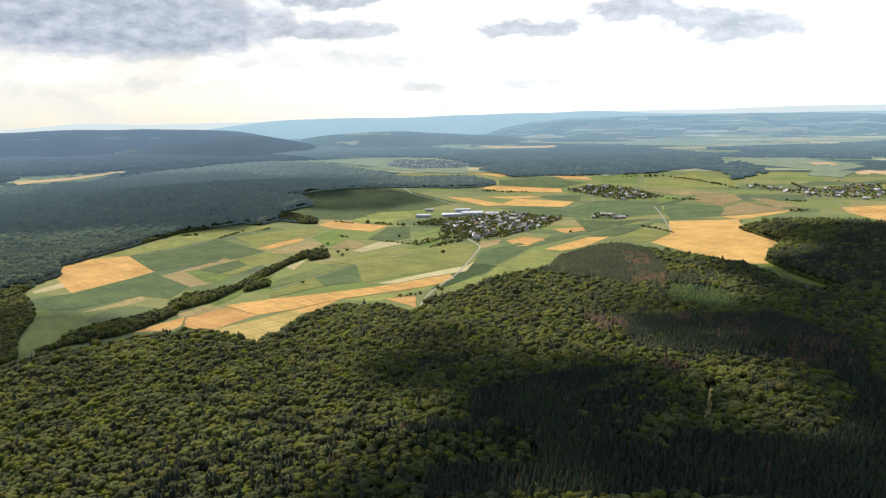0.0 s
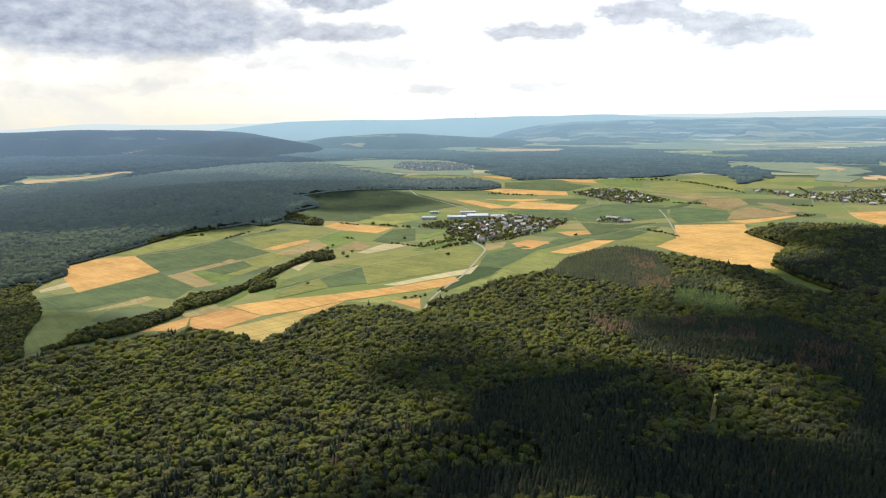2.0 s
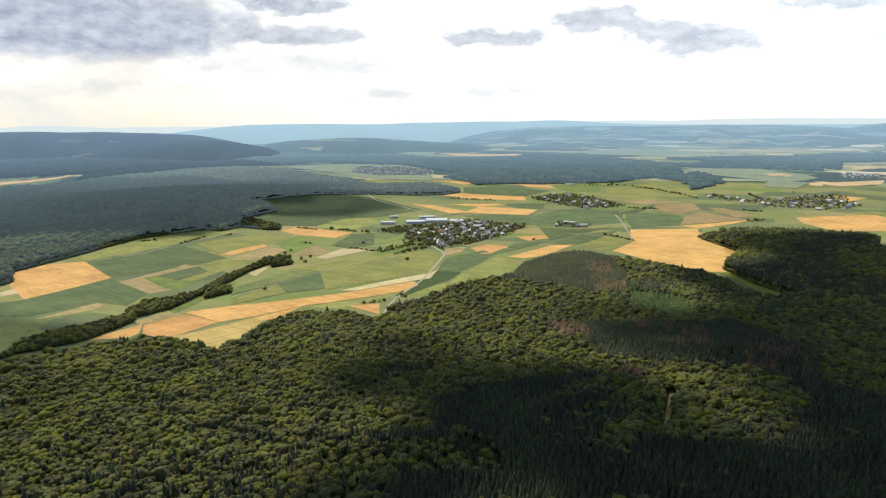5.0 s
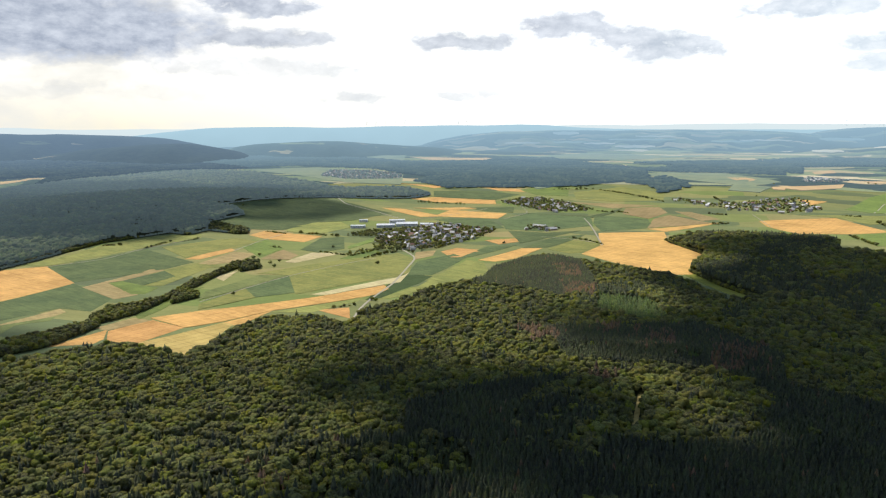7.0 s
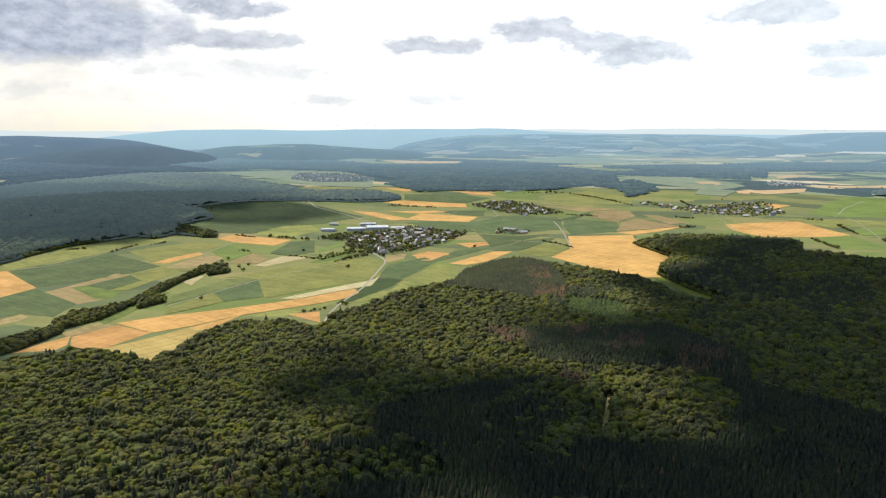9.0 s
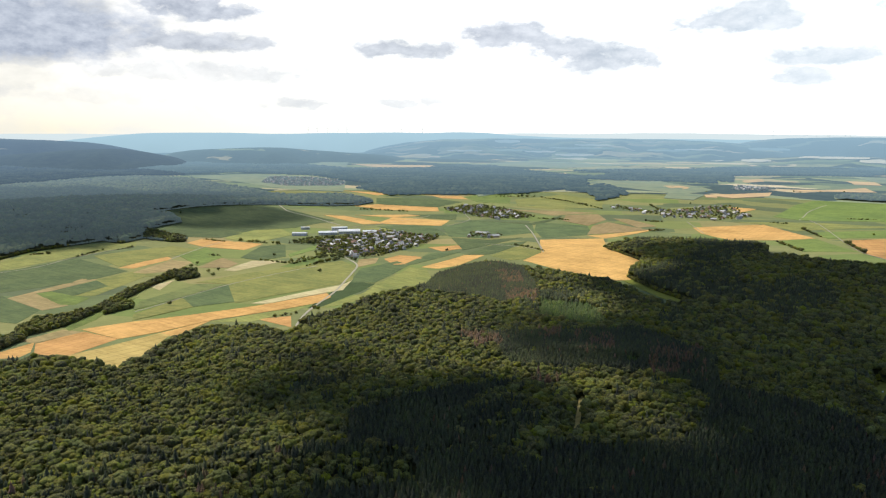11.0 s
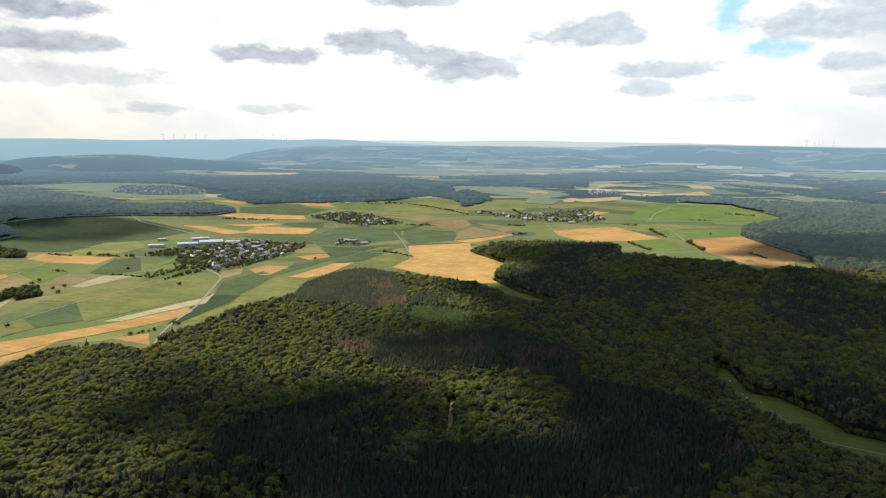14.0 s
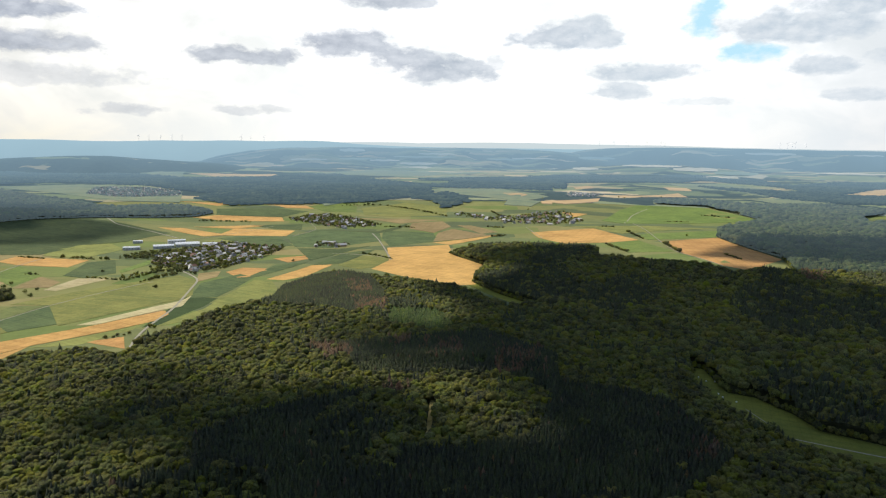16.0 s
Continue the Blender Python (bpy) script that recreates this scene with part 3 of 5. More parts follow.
def field(kind, polygon, lift=None):
    d = max(math.hypot(x, y) for x, y in polygon)
    if max(math.hypot(x, y) for x, y in polygon) > 4050 and kind != "floor":
        return far_field({"wheat": "wheat", "barley": "wheat", "oat": "stubble", "stubble": "stubble"}.get(kind, "grass"), polygon)
    lifts["n"] += 1
    if kind not in ("floor", "clearing"):   # fields meet their neighbours
        cx, cy = sum(p[0] for p in polygon) / len(polygon), sum(p[1] for p in polygon) / len(polygon)
        size = sum(math.hypot(x - cx, y - cy) for x, y in polygon) / len(polygon)
        polygon = [(cx + (x - cx) * (1 + 4 / size), cy + (y - cy) * (1 + 4 / size)) for x, y in polygon]
    high = (0.16 + d * 0.00006 + 0.011 * (lifts["n"] % 30)) if lift is None else lift
    ob = drape(kind + "_field" if kind != "floor" else "forest_floor", polygon, CROPS[kind], high, 30 + d * 0.02)
    return tagged(ob, CROP_WORDS[kind], "field" if kind != "floor" else "ground", kind="structure")


def far_field(kind, polygon):
    polygon = [(x, y) for x, y in polygon if math.hypot(x, y) < 11000]
    if len(polygon) > 2:
        ob = drape("far_field", polygon, FARS[kind], 2.9, 120)
        tagged(ob, "hazy distant " + {"grass": "green pasture", "wheat": "golden wheat field", "stubble": "pale stubble field"}[kind], "field", kind="structure")


def road(name, line, width, words):
    a = np.array(line, float)
    fine = []
    for p, q in zip(a[:-1], a[1:]):
        n = max(2, int(np.hypot(*(q - p)) / 15))
        fine += [p + (q - p) * i / n for i in range(n)]
    fine = np.array(fine + [a[-1]])
    for _ in range(6):
        fine[1:-1] = 0.25 * fine[:-2] + 0.5 * fine[1:-1] + 0.25 * fine[2:]
    t = np.gradient(fine, axis=0)
    t /= np.linalg.norm(t, axis=1)[:, None]
    side = np.stack([-t[:, 1], t[:, 0]], 1) * width / 2
    d = np.hypot(fine[:, 0], fine[:, 1])
    lift = 0.62 + d * 0.0001
    l, _ = place(*(fine + side).T, lift)
    r, _ = place(*(fine - side).T, lift)
    lb, _ = place(*(fine + side * 1.15).T, -0.5)
    rb, _ = place(*(fine - side * 1.15).T, -0.5)
    n = len(fine)
    faces = []
    for i in range(n - 1):
        for s in (0, 1, 2):
            faces.append((s * n + i, s * n + i + 1, (s + 1) * n + i + 1, (s + 1) * n + i))
    ob = new(name, mesh_from(name, np.concatenate([lb, l, r, rb]), faces, ASPHALT))
    tagged(ob, words, "road", kind="structure")


field("wheat", [(-911, 1657), (-889, 1747), (-808, 1784), (-660, 1571), (-734, 1359), (-837, 1501)])
field("stubble", [(-819, 1376), (-808, 1455), (-776, 1418), (-803, 1353)])
field("beet", [(-728, 1348), (-655, 1557), (-519, 1390), (-518, 1287), (-584, 1319), (-647, 1206), (-723, 1206), (-782, 1279)])
field("oat", [(-625, 1188), (-579, 1309), (-559, 1283), (-564, 1253), (-610, 1183)])
field("grass", [(-708, 1143), (-623, 1179), (-560, 1244), (-555, 1215), (-596, 1184), (-570, 975), (-581, 930)])
field("beet", [(-797, 1775), (-626, 1956), (-450, 1748), (-505, 1674), (-662, 1584)])
field("meadow", [(-828, 1883), (-766, 2057), (-653, 2162), (-535, 2185), (-518, 2111), (-640, 1976), (-809, 1791), (-894, 1808)])
field("oat", [(-618, 1521), (-520, 1704), (-495, 1666), (-558, 1573), (-581, 1559), (-478, 1428), (-511, 1395)])
field("beet", [(-550, 1566), (-492, 1658), (-451, 1593), (-497, 1515)])
field("lush", [(-576, 1552), (-553, 1566), (-457, 1485), (-467, 1432), (-496, 1436)])
field("meadow", [(-493, 1665), (-430, 1736), (-351, 1662), (-393, 1666), (-450, 1506), (-493, 1514), (-448, 1592)])
field("wheat", [(-477, 1798), (-396, 1928), (-374, 1879), (-440, 1781)])
field("oat", [(-428, 1728), (-371, 1861), (-313, 1824), (-336, 1727), (-395, 1706)])
field("meadow", [(-585, 1981), (-414, 2105), (-309, 1997), (-382, 1935), (-481, 1814)])
field("wheat", [(-381, 2162), (-349, 2246), (-168, 2132), (-208, 2013), (-326, 2090)])
field("beet", [(-581, 2557), (-527, 2716), (-245, 3016), (-133, 2934), (55, 2617), (-79, 2460), (-199, 2420), (-298, 2271), (-412, 2289), (-504, 2379)])
# sunlit patch of the dark field, painted in as paler meadow
field("meadow", [(-286, 2247), (-261, 2410), (-125, 2428), (-83, 2317), (-181, 2182)])
field("lush", [(-367, 1942), (-319, 2066), (-250, 1887), (-290, 1770)])
field("oat", [(-282, 1745), (-247, 1867), (-200, 1779), (-215, 1725)])
field("stubble", [(-219, 1696), (-166, 1810), (-94, 1785), (-193, 1677)])
field("beet", [(-164, 2082), (-98, 2101), (-88, 1872), (-149, 1818), (-199, 1871)])
field("lush", [(-88, 1716), (-4, 1877), (4, 1770), (-57, 1697)])
field("lush", [(-79, 1914), (-4, 2089), (-1, 2019), (-73, 1871)])
field("meadow", [(-262, 1574), (53, 1778), (84, 1699), (68, 1526), (42, 1492), (-157, 1366), (-190, 1536)])
field("beet", [(-267, 1434), (-193, 1525), (-166, 1377), (-237, 1356)])
field("grass", [(-341, 1358), (-343, 1428), (-258, 1550), (-198, 1532), (-271, 1439)])
field("meadow", [(-331, 1320), (-270, 1429), (-238, 1352), (-322, 1278)])
field("stubble", [(-125, 1356), (44, 1474), (65, 1514), (44, 1425), (13, 1412), (-95, 1347)])
field("wheat", [(-386, 1225), (-318, 1264), (-218, 1295), (-114, 1332), (9, 1398), (16, 1367), (-5, 1328), (-69, 1294), (-190, 1245), (-260, 1183), (-310, 1150)])
field("wheat", [(-427, 1133), (-384, 1203), (-319, 1146), (-358, 1059), (-404, 1063)])
field("wheat", [(-480, 1043), (-435, 1137), (-420, 1082), (-424, 1056)])
field("oat", [(-457, 1158), (-422, 1222), (-386, 1203), (-432, 1141)])
field("barley", [(-356, 1052), (-259, 1171), (-240, 1161), (-257, 1024), (-269, 971)])
field("wheat", [(-256, 1175), (-191, 1241), (-229, 1148)])
field("oat", [(-95, 1342), (10, 1408), (-5, 1351), (-75, 1321)])
field("meadow", [(-183, 1236), (-68, 1290), (-24, 1313), (-42, 1281), (-116, 1222)])
field("wheat", [(-106, 1233), (-54, 1238), (-51, 1171), (-82, 1206)])
field("lush", [(-435, 1273), (-409, 1368), (-388, 1456), (-359, 1462), (-382, 1389), (-390, 1293), (-408, 1222)])
field("stubble", [(-356, 1560), (-318, 1610), (-329, 1520)])
field("maize", [(-21, 1295), (57, 1503), (114, 1475), (83, 1410), (1, 1297)])
field("beet", [(65, 1502), (98, 1659), (199, 1765), (229, 1730), (155, 1564), (117, 1493)])
field("meadow", [(117, 1463), (215, 1667), (249, 1644), (242, 1473), (158, 1416), (44, 1308), (-5, 1289), (87, 1394)])
field("wheat", [(168, 1801), (213, 1852), (275, 1812), (219, 1722), (184, 1715)])
field("wheat", [(247, 1674), (383, 1825), (434, 1817), (338, 1688), (284, 1651)])
field("beet", [(229, 1714), (379, 1875), (298, 1870), (212, 1723)])
field("wheat", [(311, 1968), (395, 1980), (402, 1933), (337, 1899)])
field("oat", [(101, 1795), (152, 1820), (137, 1740), (89, 1683)])
field("beet", [(387, 1832), (507, 1979), (612, 2013), (567, 1940), (455, 1830)])
field("meadow", [(452, 1807), (560, 1932), (614, 1860), (549, 1754), (489, 1741)])
field("wheat", [(521, 1729), (599, 1822), (661, 2031), (868, 2048), (790, 1830), (806, 1637), (763, 1607), (684, 1455), (649, 1461), (575, 1585)])
field("wheat", [(852, 2131), (1106, 2241), (1152, 2255), (882, 2062)])
field("oat", [(1051, 2442), (1098, 2292), (1114, 2252), (863, 2160), (966, 2373)])
field("beet", [(801, 2513), (945, 2378), (877, 2160), (684, 2077), (723, 2282)])
field("oat", [(967, 2651), (1092, 2639), (1067, 2502), (953, 2389), (910, 2525)])
field("wheat", [(164, 3178), (267, 3223), (516, 3068), (503, 2948), (265, 3050)])
field("wheat", [(23, 2782), (107, 2769), (251, 2537), (158, 2523)])
field("wheat", [(150, 2824), (364, 2867), (428, 2839), (284, 2764)])
field("wheat", [(295, 2765), (490, 2634), (426, 2454), (210, 2538)])
field("beet", [(368, 2866), (557, 2825), (522, 2668), (432, 2721)])
field("beet", [(427, 2416), (592, 2635), (765, 2459), (698, 2218), (502, 2096), (405, 2161)])
field("meadow", [(158, 2401), (381, 2419), (335, 2239), (193, 2325)])
field("lush", [(736, 3569), (881, 3766), (980, 3744), (984, 3544), (875, 3165), (745, 3237)])
field("meadow", [(984, 3445), (1300, 3646), (1397, 3323), (1205, 2872), (979, 2862), (874, 3015)])
field("oat", [(808, 2905), (1106, 2685), (918, 2669), (869, 2788)])
field("wheat", [(579, 3651), (738, 3608), (730, 3409), (609, 3459)])
field("wheat", [(2089, 4043), (2169, 3855), (2039, 3761)])
field("wheat", [(2034, 3475), (2104, 3464), (1990, 3274), (1951, 3308)])
field("oat", [(1107, 2517), (1154, 2490), (1180, 2319), (1106, 2302)])
field("wheat", [(1286, 2248), (1548, 2244), (1503, 1922), (1393, 1921), (1249, 1967), (1249, 2131)])
field("wheat", [(1543, 1845), (1759, 1824), (1652, 1587), (1547, 1373), (1398, 1303), (1339, 1272), (1325, 1350), (1394, 1590)])
field("lush", [(1363, 1903), (1498, 1908), (1400, 1620), (1268, 1658)])
field("lush", [(1538, 1901), (1775, 1848), (1927, 1998), (1574, 2032)])
field("meadow", [(1485, 2343), (1819, 2288), (1999, 2094), (1555, 2078), (1568, 2255)])
field("lush", [(2485, 3183), (2705, 2924), (2459, 2312), (1818, 2415), (1811, 2564), (2204, 2955)])
field("meadow", [(2508, 2728), (2545, 2581), (2458, 2358), (2382, 2517)])
field("wheat", [(2050, 3467), (2464, 3516), (2346, 3368), (2064, 3264)])
field("wheat", [(1834, 2923), (1913, 2833), (1771, 2726)])
field("wheat", [(2696, 3680), (3329, 3847), (3195, 3596), (2637, 3542)])
field("meadow", [(1305, 1287), (1392, 1297), (1388, 1185), (1319, 1219)])
field("glade", [(668, 1451), (725, 1474), (702, 1189), (672, 1171), (666, 1304)])
field("glade", [(649, 716), (694, 733), (650, 638), (668, 615), (668, 560), (656, 513), (689, 463), (735, 417), (662, 363), (626, 417), (601, 449), (579, 466), (579, 529), (586, 577), (607, 645)])
# narrow forest clearing; pale barley colour stands for the sunlight on it
field("barley", [(281, 711), (286, 709), (240, 608), (236, 610)], 5.9)
field("beet", [(286, 3447), (569, 3420), (669, 3242), (526, 3083), (269, 3242)])
field("beet", [(407, 2124), (511, 2060), (619, 2094), (509, 1988), (399, 1907)])
field("beet", [(580, 2619), (778, 2503), (952, 2656), (870, 2538), (776, 2456)])
# no field of its own: a patch added for a cloud shadow
field("beet", [(1939, 3680), (2037, 3469), (1809, 3182), (1717, 3308)])
field("beet", [(203, 2455), (391, 2456), (401, 2186), (321, 2178)])
field("meadow", [(888, 4154), (986, 3769), (832, 3617)])
field("barley", [(-2461, 4072), (-2226, 4619), (-2131, 4831), (-2149, 4494), (-2210, 4224), (-2295, 3845)])
field("meadow", [(-962, 5606), (-446, 5587), (-2, 5118), (187, 4760), (135, 3838), (-165, 4067), (-641, 5007)])
field("wheat", [(142, 3958), (379, 3692), (297, 3579)])
far_field("grass", [(-563, 8062), (0, 8698), (393, 8297), (262, 6653), (-229, 7180)])
far_field("wheat", [(336, 7097), (1123, 7112), (1235, 6253), (525, 6651)])
far_field("grass", [(1366, 6920), (1882, 7457), (2736, 7722), (2806, 6725), (2241, 6316)])
far_field("grass", [(1719, 4349), (1979, 4728), (2382, 4643), (2224, 3703), (1953, 3527), (1838, 4007)])
far_field("wheat", [(2109, 4076), (2200, 4037), (2186, 3898), (2036, 3759)])
far_field("grass", [(2318, 5880), (2672, 6400), (3015, 6179), (2548, 5576)])
far_field("stubble", [(2622, 10405), (3471, 11034), (3489, 9648), (2781, 9298)])
far_field("stubble", [(2959, 8745), (3629, 9051), (3028, 7853)])
far_field("wheat", [(1281, 9545), (1679, 10135), (1579, 9097)])
far_field("stubble", [(-1133, 7929), (-512, 8063), (-670, 7667)])
far_field("stubble", [(-3673, 8703), (-3088, 9718), (-2905, 9023), (-3272, 8218)])
far_field("stubble", [(-3004, 5909), (-2942, 6131), (-2864, 5770)])
far_field("stubble", [(285, 11962), (1203, 16907), (1223, 15478), (495, 12499)])
far_field("wheat", [(4409, 6763), (4950, 7287), (4697, 6835), (4309, 6499)])
far_field("stubble", [(7105, 8245), (7673, 8179), (6136, 5703), (5538, 5212), (5685, 5884)])
far_field("stubble", [(5415, 5844), (5819, 5861), (4832, 4730), (4625, 4952)])
far_field("stubble", [(8893, 13666), (10485, 14498), (7862, 11308)])
far_field("wheat", [(2867, 4428), (3077, 4521), (2969, 4326), (2818, 4315)])
far_field("grass", [(3344, 3220), (3761, 3347), (3516, 2785), (3236, 2695), (3160, 2845)])
far_field("grass", [(7400, 6050), (8684, 6275), (7549, 5397), (5893, 4871)])
far_field("wheat", [(4385, 3482), (5376, 3833), (4511, 3211), (4195, 3206)])
far_field("grass", [(4062, 4438), (4345, 4194), (4000, 3426), (3667, 3440)])
far_field("stubble", [(4855, 8268), (5067, 8258), (4496, 7453)])
far_field("stubble", [(22393, 17054), (24282, 17615), (21290, 15627)])
far_field("stubble", [(15776, 15107), (19670, 17419), (15215, 13642)])
far_field("grass", [(3959, 4718), (4488, 4770), (4280, 4021), (3684, 3966)])
far_field("wheat", [(3650, 4399), (3770, 4268), (3531, 3938), (3400, 4018)])
far_field("grass", [(2853, 6962), (3448, 7239), (3083, 6606), (2801, 6683)])
far_field("grass", [(2548, 11610), (2730, 11197), (2487, 10554)])
far_field("stubble", [(6103, 23804), (8241, 28844), (4945, 17838), (4903, 18821)])
far_field("stubble", [(5589, 15941), (9467, 22609), (6914, 16884), (4711, 13267)])
far_field("stubble", [(3235, 9590), (3901, 10458), (3530, 9238), (3034, 8764)])
road("road_1", [(-52, 1090), (-45, 1143), (-30, 1246), (-5, 1319), (30, 1410), (58, 1533), (83, 1651), (96, 1716), (80, 1786), (63, 1853)], 4.4, "pale winding road from the forest to the village")
road("road_2", [(604, 1829), (650, 2032), (707, 2282), (738, 2447)], 4.5, "pale farm track beside the wheat")
road("road_3", [(-165, 3101), (-123, 2853), (-4, 2673), (76, 2498)], 5.0, "straight farm track across dark fields")
road("road_4", [(1818, 2415), (2067, 2697), (2347, 2936)], 5.0, "pale track over green pasture")
road("road_5", [(608, 505), (626, 483), (661, 442), (707, 400)], 2.2, "narrow gravel path along the forest meadow")
road("road_6", [(-336, 1339), (-270, 1434), (-192, 1531), (-4, 1710)], 2.4, "narrow pale field track between crops")
road("road_7", [(-808, 1784), (-692, 1849), (-637, 1967), (-518, 2111)], 2.4, "narrow pale field track between crops")
road("road_8", [(118, 2450), (207, 2504), (448, 2817)], 2.4, "narrow pale field track between crops")
road("road_9", [(478, 1993), (557, 1932), (612, 1852)], 2.4, "narrow pale field track between crops")
road("road_10", [(1860, 2413), (1540, 1847), (1385, 1579), (1319, 1344)], 2.4, "narrow pale field track between crops")
road("road_11", [(-377, 1871), (-324, 2078), (-287, 2186)], 2.4, "narrow pale field track between crops")
road("road_12", [(446, 2434), (581, 2656), (602, 2914)], 2.4, "narrow pale field track between crops")
road("road_13", [(1332, 2381), (1292, 2246), (1251, 2115)], 2.4, "narrow pale field track between crops")
road("road_14", [(627, 589), (619, 560), (613, 535)], 1.0, "narrow pale field track between crops")


# ---------------------------------------------------------------- woods
WOOD_NEAR = [(-562, 823), (-542, 850), (-521, 891), (-475, 920), (-440, 957), (-390, 984), (-355, 1000), (-300, 957), (-253, 914), (-239, 971), (-217, 1069), (-175, 1146), (-98, 1132), (-49, 1072), (-19, 1170), (26, 1213), (80, 1279), (138, 1336), (211, 1386), (251, 1491), (316, 1577), (384, 1651), (434, 1641), (464, 1581), (546, 1507), (612, 1379), (615, 1267), (611, 1158), (703, 1176), (704, 942), (677, 744), (626, 684), (600, 633), (581, 569), (578, 526), (575, 487), (572, 458), (584, 437), (599, 399), (900, -100), (300, -500), (-500, -400), (-900, 300)]
GROVE = [(-75, 515), (75, 515), (75, 584), (-75, 584)]
LANDING = [(-26, -26), (26, -26), (26, 26), (-26, 26)]
STRIP = [(277, 713), (289, 708), (240, 595), (228, 600)]
SPRUCE = [
    [(-285, 593), (-58, 631), (11, 599), (201, 531), (235, 460), (-236, 480)],
    [(25, 682), (119, 737), (287, 776), (226, 602), (94, 577), (22, 605)],
    [(195, 1398), (254, 1512), (320, 1600), (438, 1655), (470, 1560), (432, 1337), (371, 1207), (323, 1210), (269, 1286), (200, 1316)],
    [(244, 1001), (481, 982), (510, 815), (425, 665), (383, 774), (236, 825)],
    [(398, 775), (529, 610), (484, 463), (370, 406), (161, 477), (197, 584)]]
DEAD = [
    [(208, 1019), (245, 1008), (261, 973), (251, 920), (206, 921)],
    [(396, 1541), (444, 1513), (413, 1367), (371, 1396)],
    [(356, 1337), (418, 1293), (389, 1202), (335, 1218)],
    [(325, 1010), (363, 1000), (339, 944), (312, 955)],
    [(246, 777), (280, 765), (265, 730), (237, 738)],
    [(375, 989), (428, 953), (392, 869), (339, 872)],
    [(450, 893), (517, 863), (455, 743), (391, 763)],
    [(-98, 542), (-76, 535), (-74, 506), (-91, 512)],
    [(465, 509), (493, 494), (466, 462), (442, 475)],
    [(1422, 1201), (1459, 1155), (1345, 1076), (1321, 1113)]]
BEECHES = [(120, 640), (190, 585), (250, 556), (330, 560), (420, 680), (405, 760), (330, 800), (240, 770), (170, 715)]
YOUNG = [
    [(403, 1230), (478, 1180), (459, 1035), (402, 1028), (357, 1100)],
    [(395, 843), (413, 837), (395, 807), (383, 814)]]


def lump(sub, seed, squash=0.8, rough=0.28, cut=-0.45):
    """One bulging tuft of a crown, open below."""
    bm = bmesh.new()
    bmesh.ops.create_icosphere(bm, subdivisions=sub, radius=1.0)
    for v in bm.verts:
        n = v.co.normalized()
        r = 1 + rough * noise.noise(n * 1.7 + Vector((seed * 7.1, 0, 0))) * 1.6 + rough * 0.6 * noise.noise(n * 4.1 + Vector((0, seed * 3.3, 0)))
        v.co = Vector((n.x * r, n.y * r, n.z * r * squash))
    bmesh.ops.delete(bm, geom=[f for f in bm.faces if f.calc_center_median().z < cut * squash], context="FACES")
    bmesh.ops.triangulate(bm, faces=bm.faces[:])
    bm.verts.index_update()
    v = np.array([q.co[:] for q in bm.verts])
    f = np.array([[q.index for q in t.verts] for t in bm.faces])
    bm.free()
    used = np.unique(f)
    back = np.zeros(len(v), int)
    back[used] = np.arange(len(used))
    return v[used], back[f]


def merge(parts):
    vs, fs, n = [], [], 0
    for v, f in parts:
        vs.append(v)
        fs.append(f + n)
        n += len(v)
    return np.concatenate(vs), np.concatenate(fs)


def broad_crown(seed, tufts, sub_core, sub_tuft, small=0.26, large=0.42):
    """A broad-leaved crown, 1 wide in radius: a core with tufts bulging out of its top and sides."""
    r = random.Random(seed)
    v, f = lump(sub_core, seed, 0.85, 0.30)
    parts = [(v * (0.86 if tufts else 1.0), f)]
    for i in range(tufts):
        a, up = i * 2.4 + r.random(), r.uniform(-0.05, 0.75)
        out = math.sqrt(max(0.0, 1 - up * up)) * r.uniform(0.58, 0.82)
        v, f = lump(sub_tuft, seed * 31 + i, 0.85, 0.35)
        parts.append((v * r.uniform(small, large) + np.array([math.cos(a) * out, math.sin(a) * out, up * 0.78]), f))
    return merge(parts)


def spruce_crown(seed, tiers, sides):
    """A spruce: drooping whorls of boughs, each a ragged skirt, 1 wide in radius and 2 high each way."""
    r = random.Random(seed)
    parts = []
    for k in range(tiers):
        z0 = -1.0 + 2.0 * k / tiers
        z1 = z0 + 2.2 / tiers + 0.55
        rad = 1.0 - 0.9 * (k / tiers) ** 1.4
        v, f = [(r.uniform(-0.03, 0.03), r.uniform(-0.03, 0.03), z1)], []
        for s in range(sides * 2):
            a = math.pi * s / sides + k
            q = rad * (r.uniform(0.85, 1.12) if s % 2 == 0 else r.uniform(0.5, 0.66))
            v.append((q * math.cos(a), q * math.sin(a), z0 + (0 if s % 2 == 0 else 0.25 / tiers) + r.uniform(-0.05, 0.05)))
        for s in range(sides * 2):
            f.append((0, 1 + s, 1 + (s + 1) % (sides * 2)))
        parts.append((np.array(v), np.array(f)))
    return merge(parts)


def cone_crown(seed, sides):
    r = random.Random(seed)
    v = [(0, 0, 1.4)] + [(r.uniform(0.8, 1.1) * math.cos(2 * math.pi * s / sides), r.uniform(0.8, 1.1) * math.sin(2 * math.pi * s / sides), -0.9) for s in range(sides)]
    return np.array(v), np.array([(0, 1 + s, 1 + (s + 1) % sides) for s in range(sides)])


RICH = [broad_crown(i, 4, 1, 1, 0.36, 0.54) for i in range(8)]
FAIR = [broad_crown(20 + i, 2, 1, 1, 0.45, 0.6) for i in range(8)]
POOR = [broad_crown(40 + i, 0, 1, 1) for i in range(6)]
FIR_RICH = [spruce_crown(i, 4, 5) for i in range(4)]
FIR_FAIR = [spruce_crown(10 + i, 2, 5) for i in range(4)]
FIR_POOR = [cone_crown(i, 5) for i in range(4)]


